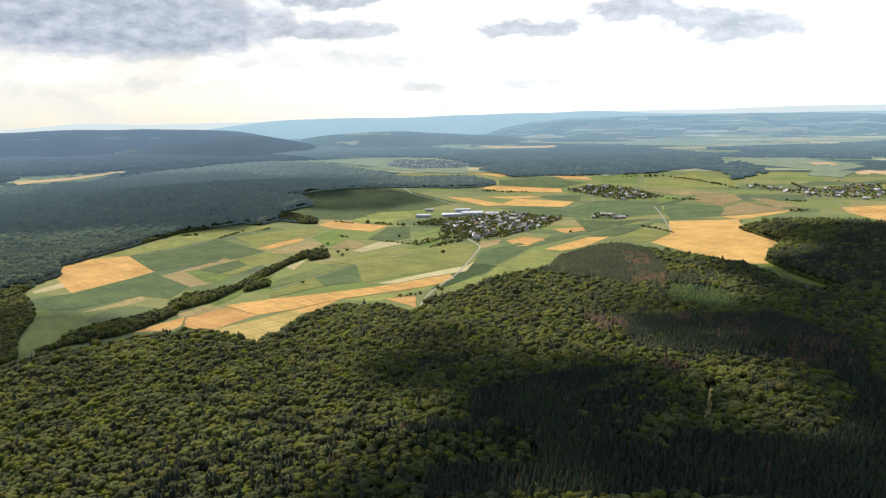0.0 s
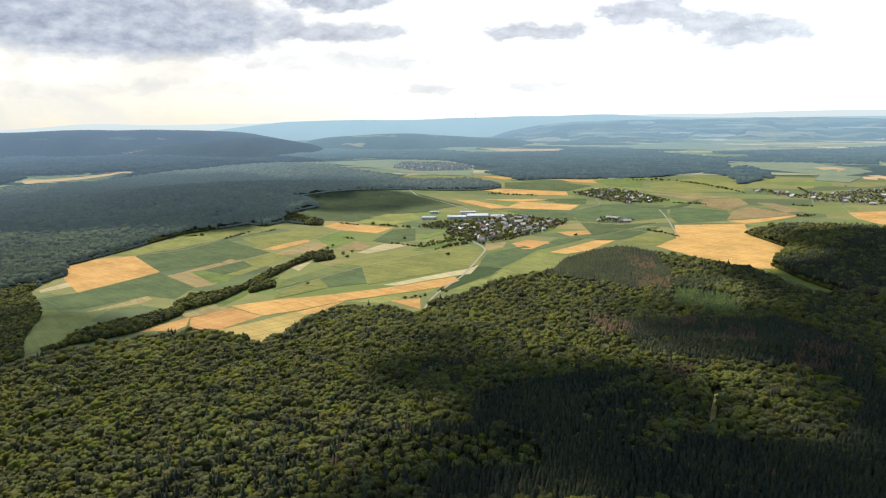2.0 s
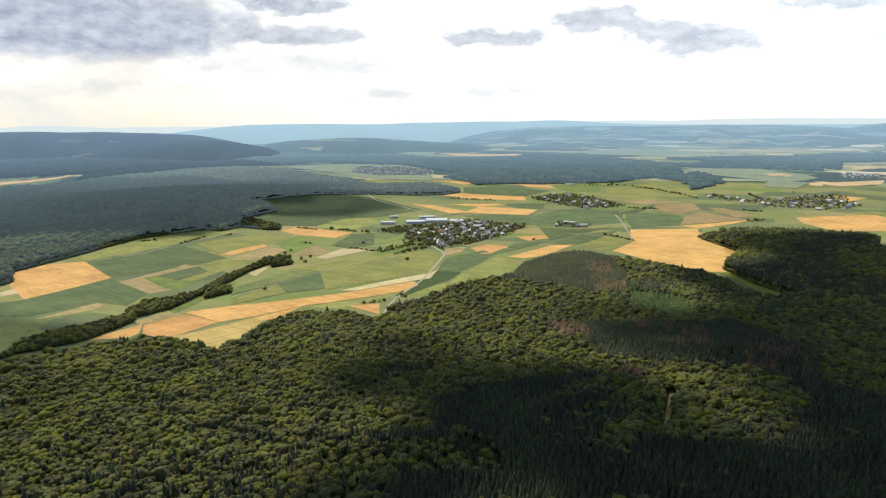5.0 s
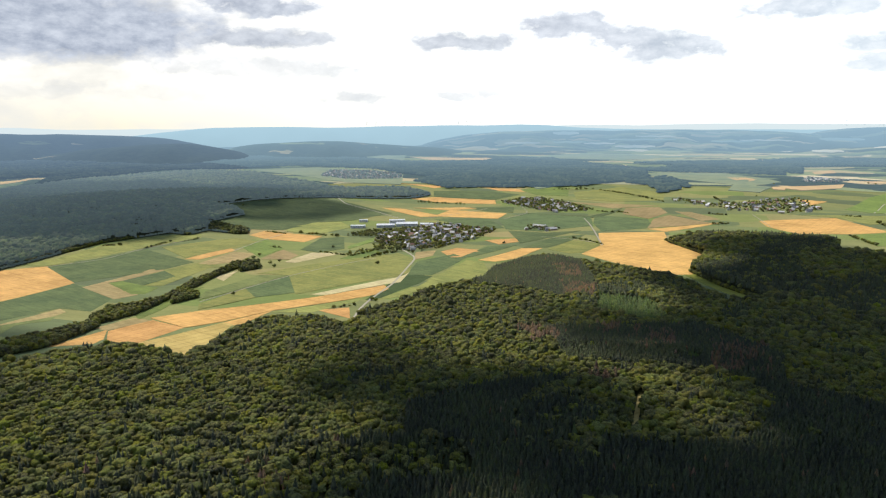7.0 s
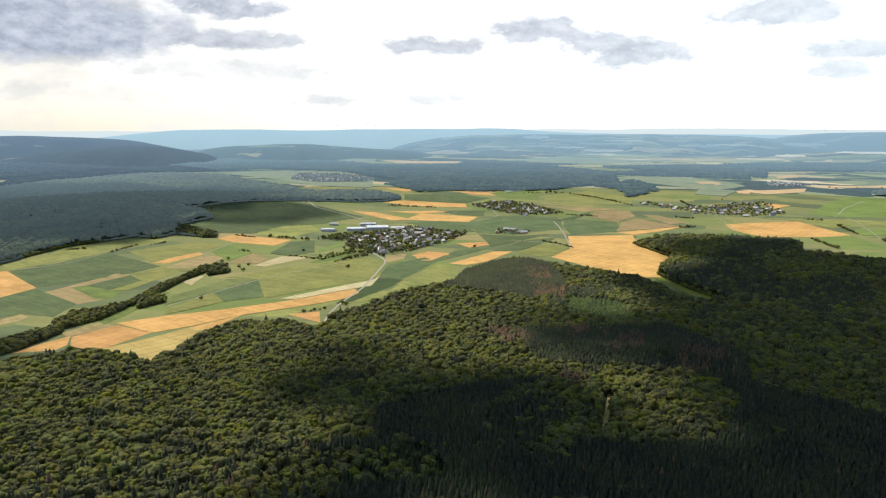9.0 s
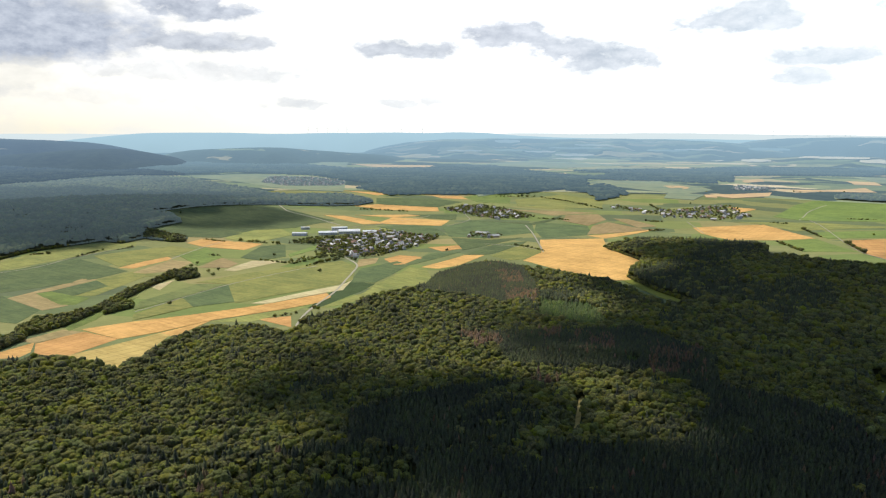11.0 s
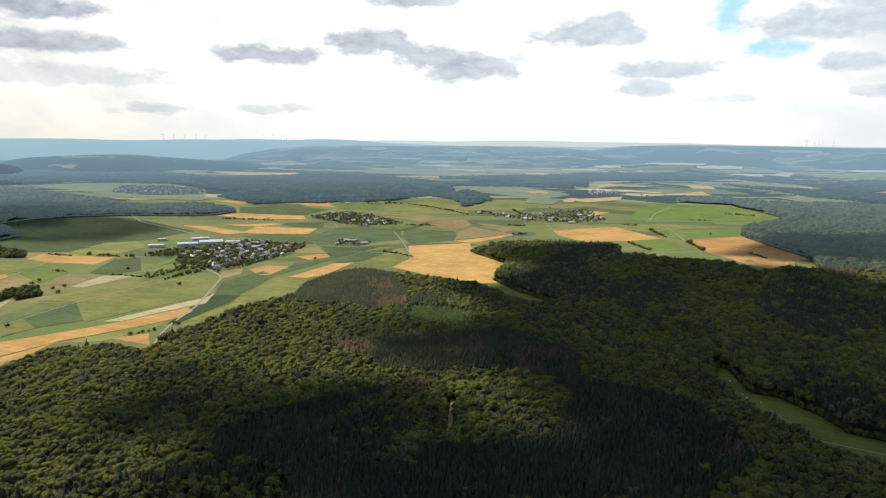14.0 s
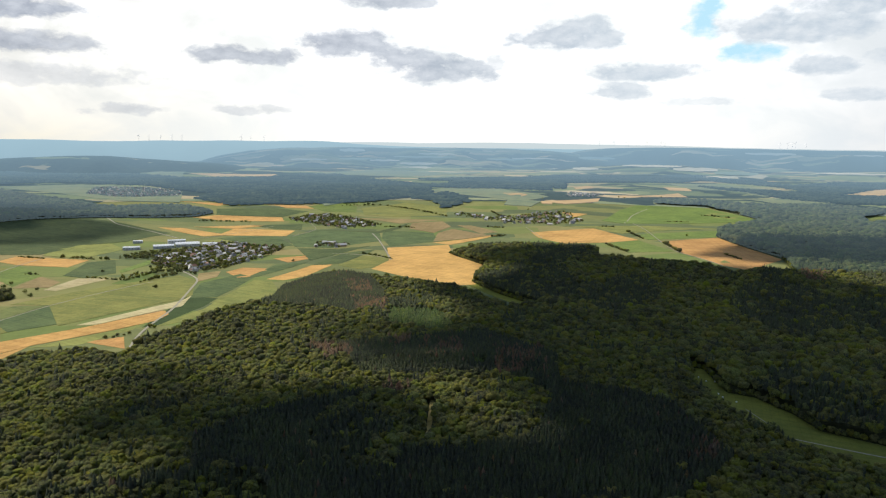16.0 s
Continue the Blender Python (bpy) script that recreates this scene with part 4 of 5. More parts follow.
def many(name, kinds, pts, radius, height, mat, words, category="woods"):
    """Countless crowns in one mesh: pts on the plan, crown radius and centre height for each."""
    if not len(pts):
        return
    rng = np.random.default_rng(len(pts))
    which = rng.integers(0, len(kinds), len(pts))
    p, k = place(pts[:, 0], pts[:, 1], height)
    V, F, T, n = [], [], [], 0
    for i, (v, f) in enumerate(kinds):
        sel = np.where(which == i)[0]
        if not len(sel):
            continue
        a = rng.uniform(0, 2 * np.pi, len(sel))
        c, s = np.cos(a), np.sin(a)
        rad = (radius[sel, 0] * k[sel])[:, None]
        tall = (radius[sel, 1] * k[sel])[:, None]
        x = (v[None, :, 0] * c[:, None] - v[None, :, 1] * s[:, None]) * rad + p[sel, 0:1]
        y = (v[None, :, 0] * s[:, None] + v[None, :, 1] * c[:, None]) * rad + p[sel, 1:2]
        z = v[None, :, 2] * tall + p[sel, 2:3]
        V.append(np.stack([x, y, z], -1).reshape(-1, 3))
        F.append((f[None] + (np.arange(len(sel)) * len(v))[:, None, None] + n).reshape(-1, 3))
        T.append(np.repeat(rng.random(len(sel)), len(v)))
        n += len(sel) * len(v)
    V, F = np.concatenate(V), np.concatenate(F)
    me = bpy.data.meshes.new(name)
    me.vertices.add(len(V))
    me.vertices.foreach_set("co", V.ravel().astype(np.float32))
    me.loops.add(F.size)
    me.loops.foreach_set("vertex_index", F.ravel().astype(np.int32))
    me.polygons.add(len(F))
    me.polygons.foreach_set("loop_start", np.arange(0, F.size, 3, dtype=np.int32))
    me.update(calc_edges=True)
    tone = me.attributes.new("tone", "FLOAT", "POINT")
    tone.data.foreach_set("value", np.concatenate(T).astype(np.float32))
    me.materials.append(mat)
    if len(kinds[0][1]) < 40:
        me.shade_smooth()
    tagged(new(name, me), words, category, kind="stuff")


def scatter(polygon, spacing, seed):
    xs, ys = [p[0] for p in polygon], [p[1] for p in polygon]
    rng = np.random.default_rng(seed)
    gx, gy = np.meshgrid(np.arange(min(xs), max(xs), spacing), np.arange(min(ys), max(ys), spacing * 0.87))
    gx = gx + (np.arange(gx.shape[0]) % 2)[:, None] * spacing / 2
    pts = np.stack([gx.ravel(), gy.ravel()], 1) + rng.uniform(-0.46, 0.46, (gx.size, 2)) * spacing
    return pts[inside(pts[:, 0], pts[:, 1], polygon)]


def in_any(pts, polys):
    m = np.zeros(len(pts), bool)
    for q in polys:
        m |= inside(pts[:, 0], pts[:, 1], q)
    return m


def patchy(pts, scale, seed):
    return np.sin(pts[:, 0] / scale + seed) * np.cos(pts[:, 1] / (scale * 1.2) + 2 * seed) + 0.5 * np.sin((pts[:, 0] - pts[:, 1]) / (scale * 0.45) + 3 * seed)


def in_view(pts):
    b = np.degrees(np.arctan2(pts[:, 0], pts[:, 1]))
    return (b > -40) & (b < 62)


def grow(polygon, seed, spacing=6.4, floor=True, mixed=0.06, tag="forest", open_to=(), hazy=0):
    """A wood: broad-leaved, spruce and dead spruce, in three grades of detail by distance."""
    if floor:
        # added sheet, hung above the ground so gaps between crowns look less dark
        field("floor", polygon, 5.0 if spacing < 7 else 2.0)
        fringe(polygon, seed + 300)
    rng = np.random.default_rng(seed)
    pts = scatter(polygon, spacing, seed)
    pts = pts[~in_any(pts, list(open_to))]
    d = np.hypot(pts[:, 0], pts[:, 1])
    thin = (d < 2200) | (rng.random(len(pts)) < 0.62)   # far off fewer, broader crowns
    pts, d = pts[thin], d[thin]
    near_spruce = in_any(pts, SPRUCE) & ~in_any(pts, [BEECHES])
    planted = near_spruce & ~((pts[:, 0] < -20) & (pts[:, 1] < 720)) & (spacing < 7)   # here spruces stand in close rows, set below
    dead = in_any(pts, DEAD) & (rng.random(len(pts)) < np.clip(0.55 + 0.5 * patchy(pts, 14, 3.0), 0.2, 0.9))
    young = in_any(pts, YOUNG)
    dead |= (rng.random(len(pts)) < 0.012) & near_spruce
    spruce = (near_spruce & (rng.random(len(pts)) < np.where((pts[:, 0] < 20) & (pts[:, 1] < 720), 0.22, np.where(pts[:, 0] > 220, 0.88, 0.7)))) | (patchy(pts, 130, seed) > 1.25 - mixed * 4) & (rng.random(len(pts)) < 0.7)
    spruce |= (rng.random(len(pts)) < 0.05) & (spacing < 9) & (tag == "forest")   # single conifers among the broad-leaved
    spruce |= in_any(pts, SPRUCE[2:3]) & (rng.random(len(pts)) < 0.9)
    planted &= rng.random(len(pts)) < 0.95
    masks = {"dead": dead & ~planted, "young": young & ~dead, "spruce": spruce & ~dead & ~young & ~planted, "broad": ~(spruce | dead | young | planted)}
    rows = scatter(polygon, 4.3, seed + 70)
    rows = rows[~in_any(rows, list(open_to) + [BEECHES] + YOUNG) & in_any(rows, SPRUCE) & ~((rows[:, 0] < -20) & (rows[:, 1] < 720)) & in_view(rows)] if spacing < 7 else rows[:0]
    gone = in_any(rows, DEAD) & (rng.random(len(rows)) < np.clip(0.42 + 0.5 * patchy(rows, 17, 3.0), 0.05, 0.9)) | (rng.random(len(rows)) < 0.012)
    reach_to = np.hypot(rows[:, 0], rows[:, 1])
    for shapes, lo, hi in ((FIR_RICH, 430, 640), (FIR_FAIR, 640, 950), (FIR_POOR, 950, 9e9)):
        for m, mat, kind, words in ((~gone, NEEDLE, "spruce_", "dark green pointed spruce plantation"), (gone, RUST, "dead_", "rust-brown dead spruces among green trees")):
            q = rows[m & (reach_to >= lo) & (reach_to < hi)]
            size = 0.8 + 0.45 * rng.beta(2, 2, len(q))
            many(kind + tag, shapes, q, np.stack([size * 2.7, size * 3.3], 1), 12.5 + size * rng.uniform(2.5, 5.5, len(q)), mat, words)
    for kind in ("broad", "spruce", "dead", "young"):
        m = masks[kind]
        for grade, lo, hi in (("rich", 430, 620), ("fair", 620, 950), ("poor", 950, 9e9), ("poor", 0, 430)):
            g = m & (d >= lo) & (d < hi)
            g &= in_view(pts) if lo else rng.random(len(pts)) < 0.25
            q = pts[g]
            if kind != "broad" and len(q):   # conifers stand closer
                q = np.concatenate([q + rng.uniform(-0.5, 0.5, q.shape) * spacing for _ in range((4 if spacing > 7 else 3) if lo else 1)])
            if not len(q):
                continue
            size = 0.56 + 0.95 * rng.beta(1.7, 2.4, len(q))
            if kind == "broad":
                rad = np.stack([size * 5.1, size * 4.7], 1) * max(1.0, spacing / 6.5) * np.where(np.hypot(q[:, 0], q[:, 1]) > 2200, 1.35, 1.0)[:, None] * (0.72 if tag == "thicket" else 1.0)
                tall = 10.8 + size * rng.uniform(1.0, 6.8, len(q))
                tall = tall * (0.58 if tag == "thicket" else 1.0)
                shapes = {"rich": RICH, "fair": FAIR, "poor": POOR}[grade]
                words = "dense green broad-leaved forest canopy seen from above"
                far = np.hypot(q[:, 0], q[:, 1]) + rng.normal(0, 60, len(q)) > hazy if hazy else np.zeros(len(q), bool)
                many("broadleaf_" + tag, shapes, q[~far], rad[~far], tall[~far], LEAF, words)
                many("broadleaf_" + tag, shapes, q[far], rad[far], tall[far], HAZELEAF, "green mixed forest with painted blue haze on a far hill")
            else:
                rad = np.stack([size * (2.2 if kind == "dead" else 2.45), size * (3.2 if kind == "spruce" else 3.0)], 1)
                tall = (8.0 if kind == "young" else 11.0) + size * (4.0 if kind == "young" else rng.uniform(4.0, 8.0, len(q)))
                shapes = {"rich": FIR_RICH, "fair": FIR_FAIR, "poor": FIR_POOR}[grade]
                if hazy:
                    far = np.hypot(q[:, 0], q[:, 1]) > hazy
                    many("broadleaf_" + tag, shapes, q[far], rad[far], tall[far], HAZELEAF, "green mixed forest with painted blue haze on a far hill")
                    q, rad, tall = q[~far], rad[~far], tall[~far]
                mat, words = {"spruce": (NEEDLE, "dark green pointed spruce forest"), "dead": (RUST, "rust-brown dead spruces among green trees"), "young": (YOUNGNEEDLE, "light green young spruce plantation")}[kind]
                many({"young": "young_spruce"}.get(kind, kind) + "_" + tag, shapes, q, rad, tall, mat, words)


def fringe(polygon, seed):
    """Bushes and low boughs that close a wood's edge down to the grass."""
    rng = np.random.default_rng(seed)
    row = []
    for (ax, ay), (bx, by) in zip(polygon, polygon[1:] + polygon[:1]):
        n = int(math.hypot(bx - ax, by - ay) / 3.6)
        row += [(ax + (bx - ax) * i / n, ay + (by - ay) * i / n) for i in range(n)]
    q = np.array(row) + rng.normal(0, 1.6, (len(row), 2))
    d = np.hypot(q[:, 0], q[:, 1])
    q = q[in_view(q) & (d < 3600) & (d > 450)]
    s = rng.uniform(0.7, 1.35, len(q))
    near = np.hypot(q[:, 0], q[:, 1]) < 1000
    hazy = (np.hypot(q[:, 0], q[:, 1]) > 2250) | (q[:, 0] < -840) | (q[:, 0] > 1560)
    for shapes, m, mat in ((RICH, near, LEAF), (POOR, ~near & ~hazy, LEAF), (POOR, hazy, HAZELEAF)):
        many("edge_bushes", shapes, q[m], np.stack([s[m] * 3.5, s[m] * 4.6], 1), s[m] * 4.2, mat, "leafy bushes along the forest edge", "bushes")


def far_wood(polygon, seed, mat=FAR_WOOD):
    """Distant woods in the haze: a lumpy canopy of crowns standing together."""
    polygon = [(x, y) for x, y in polygon]
    far = max(math.hypot(x, y) for x, y in polygon)
    pts = scatter(polygon, 30 if far < 8500 else 48, seed)
    pts = pts[np.hypot(pts[:, 0], pts[:, 1]) < 8200]
    pts = pts[in_view(pts)]
    rng = np.random.default_rng(seed)
    s = rng.uniform(0.8, 1.2, len(pts)) * (1.0 if far < 8500 else 1.7)
    many("far_woods", POOR, pts, np.stack([s * 18, s * 10], 1), 8.0, mat, "distant dark woods in blue haze")


grow(WOOD_NEAR, 1, open_to=[STRIP, GROVE, LANDING])
grow([(797, 1866), (803, 1635), (691, 1476), (689, 1327), (703, 1176), (704, 942), (677, 744), (694, 730), (650, 640), (670, 615), (669, 561), (657, 514), (691, 464), (735, 417), (1095, 498), (1906, 895), (1569, 1096), (1463, 1141), (1383, 1180), (1328, 1228), (1236, 1225), (1242, 1340), (1192, 1404), (1134, 1511), (1090, 1550), (1150, 1644), (1209, 1749), (1097, 1888), (926, 1935), (796, 1830)], 2, 8.4, mixed=0.28)
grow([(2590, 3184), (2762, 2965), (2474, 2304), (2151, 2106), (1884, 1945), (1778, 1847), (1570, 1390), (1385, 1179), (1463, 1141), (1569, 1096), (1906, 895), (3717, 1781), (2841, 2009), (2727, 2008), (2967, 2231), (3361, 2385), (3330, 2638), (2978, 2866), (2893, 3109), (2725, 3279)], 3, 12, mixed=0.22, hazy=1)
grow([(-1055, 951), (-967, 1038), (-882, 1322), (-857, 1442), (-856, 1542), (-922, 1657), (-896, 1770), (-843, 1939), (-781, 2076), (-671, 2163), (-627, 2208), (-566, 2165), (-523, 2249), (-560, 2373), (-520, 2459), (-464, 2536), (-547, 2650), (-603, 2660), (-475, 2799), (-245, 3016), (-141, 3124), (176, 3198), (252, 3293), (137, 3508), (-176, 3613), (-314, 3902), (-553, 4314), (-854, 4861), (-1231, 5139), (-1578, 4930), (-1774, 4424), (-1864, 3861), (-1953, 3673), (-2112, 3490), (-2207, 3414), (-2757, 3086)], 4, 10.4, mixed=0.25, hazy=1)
grow([(-769, 813), (-596, 872), (-582, 913), (-626, 983), (-660, 1067), (-687, 1142), (-756, 1249), (-828, 1342), (-850, 1430), (-876, 1311), (-967, 1038)], 5, 6.6, mixed=-0.2, tag="thicket")
grow([(-561, 937), (-550, 969), (-515, 997), (-480, 1043), (-457, 1158), (-466, 1192), (-488, 1167), (-511, 1109), (-542, 1076), (-559, 1022), (-550, 958)], 6, 6.6, mixed=-0.2, tag="thicket")
grow([(-467, 1184), (-426, 1254), (-404, 1362), (-411, 1372), (-440, 1323), (-485, 1294), (-488, 1224)], 7, 6.6, mixed=-0.2, tag="thicket")
grow([(-408, 1358), (-378, 1465), (-359, 1555), (-371, 1573), (-395, 1490), (-411, 1372)], 8, 6.6, mixed=-0.2, tag="thicket")
grow([(-384, 1330), (-350, 1374), (-356, 1410), (-396, 1406)], 9, 6.6, mixed=-0.2, tag="thicket")
grow([(-361, 1555), (-326, 1637), (-294, 1690), (-289, 1709), (-335, 1690), (-363, 1578)], 10, 6.6, mixed=-0.2, tag="thicket")
grow([(-309, 1602), (-270, 1625), (-281, 1680), (-319, 1675)], 11, 6.6, mixed=-0.2, tag="thicket")
grow([(-523, 2249), (-429, 2185), (-394, 2185), (-402, 2255), (-500, 2359), (-541, 2375)], 12, 6.6, mixed=-0.2, tag="thicket")
far_wood([(-1686, 6614), (-1012, 5767), (-469, 5874), (-2, 5242), (153, 4894), (358, 4529), (233, 4240), (364, 3542), (586, 3697), (766, 3718), (1124, 3731), (1407, 3949), (1525, 3852), (1749, 4426), (1955, 5054), (1770, 5605), (1690, 6693), (1366, 6920), (985, 6235), (259, 6576), (-1, 6961), (-606, 7636), (-1557, 8169)], 112)
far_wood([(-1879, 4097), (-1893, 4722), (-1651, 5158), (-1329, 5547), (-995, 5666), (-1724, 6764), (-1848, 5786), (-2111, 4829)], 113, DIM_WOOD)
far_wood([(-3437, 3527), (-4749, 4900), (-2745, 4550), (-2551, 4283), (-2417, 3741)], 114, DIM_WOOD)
far_wood([(1462, 3692), (1360, 3283), (1620, 3525), (1771, 3962), (1782, 4253), (1392, 3907)], 115)
far_wood([(1878, 4851), (2382, 4643), (2619, 4323), (3413, 5650), (2627, 5556)], 116)
far_wood([(1467, 4117), (1878, 4851), (2464, 4807), (2019, 5115)], 117)
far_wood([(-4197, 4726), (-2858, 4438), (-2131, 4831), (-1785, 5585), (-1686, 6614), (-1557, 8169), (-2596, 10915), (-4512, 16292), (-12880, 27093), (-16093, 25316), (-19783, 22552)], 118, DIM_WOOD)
far_wood([(-1557, 8169), (-606, 7636), (-622, 8716), (689, 8728), (530, 11170), (-930, 11787), (-1798, 11367), (-2596, 10915)], 119)
far_wood([(2185, 5854), (2317, 4860), (2770, 4389), (3186, 5050), (4045, 4822), (4633, 5067), (4702, 4540), (4115, 3265), (5435, 3875), (6231, 4449), (4876, 4293), (5328, 5831), (4271, 6231), (2770, 5812)], 120)
far_wood([(4015, 4449), (3516, 2785), (3750, 2664), (4393, 3126), (4115, 3265)], 121)

# ---------------------------------------------------------------- unseen clouds that shade the country
CLOUD = plain("cloud_vapour", (0.9, 0.9, 0.92), 1.0, 0.004, 0.05)


def vapour(name, clear):
    """A thin cloud, through which part of the sunlight falls."""
    m, n = material(name)
    d = n.add("ShaderNodeBsdfDiffuse", {0: (0.9, 0.9, 0.92, 1)})
    t = n.add("ShaderNodeBsdfTransparent")
    finish(n, n.add("ShaderNodeMixShader", {0: clear, 1: d.outputs[0], 2: t.outputs[0]}).outputs[0])
    return m


CLOUDS_OF = {"thin": vapour("thin_cloud_vapour", 0.62), "dense": vapour("dense_cloud_vapour", 0.18), "thick": CLOUD}


def cumulus(gx, gy, rx, ry, seed, body="thick", alt=1500.0):
    """A flat-based heap cloud out of view, placed to shade the land at (gx, gy)."""
    p, _ = spot(gx, gy)
    bm = bmesh.new()
    bmesh.ops.create_icosphere(bm, subdivisions=5, radius=1.0)
    for v in bm.verts:
        n = v.co.normalized()
        r = 1 + 0.38 * noise.noise(n * 2.1 + Vector((seed, 0, 0))) + 0.22 * noise.noise(n * 5.3 + Vector((0, seed, 0))) + 0.12 * noise.noise(n * 13 + Vector((0, 0, seed)))
        z = n.z * r * 160
        v.co = Vector((n.x * r * rx, n.y * r * ry, z if z > 0 else z * 0.2))
    me = bpy.data.meshes.new("cumulus_cloud")
    bm.to_mesh(me)
    bm.free()
    me.materials.append(CLOUDS_OF[body])
    me.shade_smooth()
    ob = new("cumulus_cloud", me)
    ob.location = p + to_sun * ((alt - p.z) / to_sun.z)
    tagged(ob, "unseen flat-based cumulus cloud placed to shade the land", "cloud", "clouds over the valley", "structure")


# added out of view; each is placed and sized to darken one spot
for gx, gy, rx, ry, seed in [(150, 670, 130, 120, 1.0), (585, 720, 190, 175, 12.0), (640, 410, 450, 235, 7.0), (960, 1080, 410, 400, 2.0), (-690, 1010, 195, 175, 3.0),
                             (-620, 3350, 330, 300, 8.0), (1800, 1440, 330, 230, 9.0), (985, 1640, 170, 150, 17.0), (-25, 450, 80, 74, 10.0), (-35, 750, 52, 62, 16.0), (540, 960, 210, 110, 11.0), (0, 860, 42, 105, 24.0), (345, 960, 85, 150, 25.0), (105, 568, 125, 50, 26.0), (-830, 2360, 300, 230, 27.0), (-760, 2950, 330, 200, 28.0),
                             (-1450, 2500, 640, 420, 21.0), (-1250, 3400, 560, 340, 22.0), (-430, 2720, 330, 190, 23.0)]:
    cumulus(gx, gy, rx, ry, seed, "thin" if seed in (3.0, 23.0, 24.0, 25.0) else "dense" if seed in (2.0, 9.0, 10.0, 17.0, 26.0) else "thick")



# ---------------------------------------------------------------- single trees
def part(name, mesh, parent, label=""):
    """Links a mesh as one part under its thing."""
    ob = new(name, mesh)
    ob.parent = parent
    return tagged(ob, label)


def tapered(rings, sides=7):
    """A round bar through (x, y, z, radius) rings."""
    v, f = [], []
    for x, y, z, r in rings:
        v += [(x + r * math.cos(2 * math.pi * s / sides), y + r * math.sin(2 * math.pi * s / sides), z) for s in range(sides)]
    for k in range(len(rings) - 1):
        for s in range(sides):
            t = (s + 1) % sides
            f.append((k * sides + s, k * sides + t, (k + 1) * sides + t, (k + 1) * sides + s))
    return v, f


def trunk_mesh(name, height, thick, limbs, seed):
    r = random.Random(seed)
    v, f = tapered([(0, 0, -1.0, thick * 1.5), (0, 0, 0.4, thick * 1.1), (0.1, 0, height * 0.5, thick * 0.8), (0.05, 0.1, height, thick * 0.2)])
    for i in range(limbs):
        a, z = i * 2.3 + r.random(), height * r.uniform(0.4, 0.75)
        l = height * r.uniform(0.18, 0.28)
        lv, lf = tapered([(0.05, 0.05, z, thick * 0.4), (math.cos(a) * l * 0.6, math.sin(a) * l * 0.6, z + l * 0.4, thick * 0.25),
                          (math.cos(a) * l, math.sin(a) * l, z + l, thick * 0.1)], 5)
        f += [tuple(q + len(v) for q in face) for face in lf]
        v += lv
    return mesh_from(name, v, f, BARK, True)


def crown_mesh(name, shape, rad, tall, centre, mat):
    v, f = shape
    return mesh_from(name, v * np.array([rad, rad, tall]) + np.array([0, 0, centre]), f.tolist(), mat, False)


def tree_kind(name, words, shape, rad, tall, centre, mat, seed, limbs=5, group="trees at the forest's near edge"):
    t = tagged(new(name), words, "tree", group)
    part("trunk", trunk_mesh("trunk", centre + tall * 0.5, 0.28, limbs, seed), t, "brown bark")
    part("crown", crown_mesh("crown", shape, rad, tall, centre, mat), t)
    return t


def plant(kinds, used, x, y, turn, size, flat=1.0):
    """Sets the first of a kind in place, then copies."""
    p, k = spot(x, y, -0.2)
    m = Matrix.LocRotScale(p, Euler((0, 0, turn)), (size * k, size * k, size * k * flat))
    kind = kinds
    if kind.name not in used:
        used.add(kind.name)
        kind.matrix_basis = m
        return kind
    c = copy_thing(kind, Matrix.Identity(4))
    c.matrix_basis = m
    return c


rt = random.Random(77)
used = set()
lush_shapes = [broad_crown(60 + i, 14, 2, 1, 0.24, 0.4) for i in range(4)]
grove_broad = [tree_kind("broadleaf_tree", "full-crowned green broad-leaved forest tree", lush_shapes[i], 4.3, 4.8, 13.5, LEAF, i) for i in range(4)]
grove_spruce = [tree_kind("spruce_tree", "tall dark green spruce with drooping boughs", spruce_crown(70 + i, 6, 7), 2.8, 5.4, 13.0, NEEDLE, 10 + i, 0) for i in range(3)]
grove_dead = tree_kind("dead_spruce_tree", "dead spruce with rust-brown needles", spruce_crown(80, 6, 6), 2.4, 6.5, 13.5, RUST, 20, 0)
pts = scatter(GROVE, 6.4, 5)
for x, y in pts[:290]:
    q = np.array([[x, y]])
    fir = in_any(q, SPRUCE)[0] and rt.random() < (0.35 if x < 20 else 0.6)
    kind = rt.choice(grove_spruce) if fir else rt.choice(grove_broad)
    if rt.random() < 0.02:
        kind = grove_dead
    plant(kind, used, x, y, rt.uniform(0, 6.28), rt.uniform(0.78, 1.15))


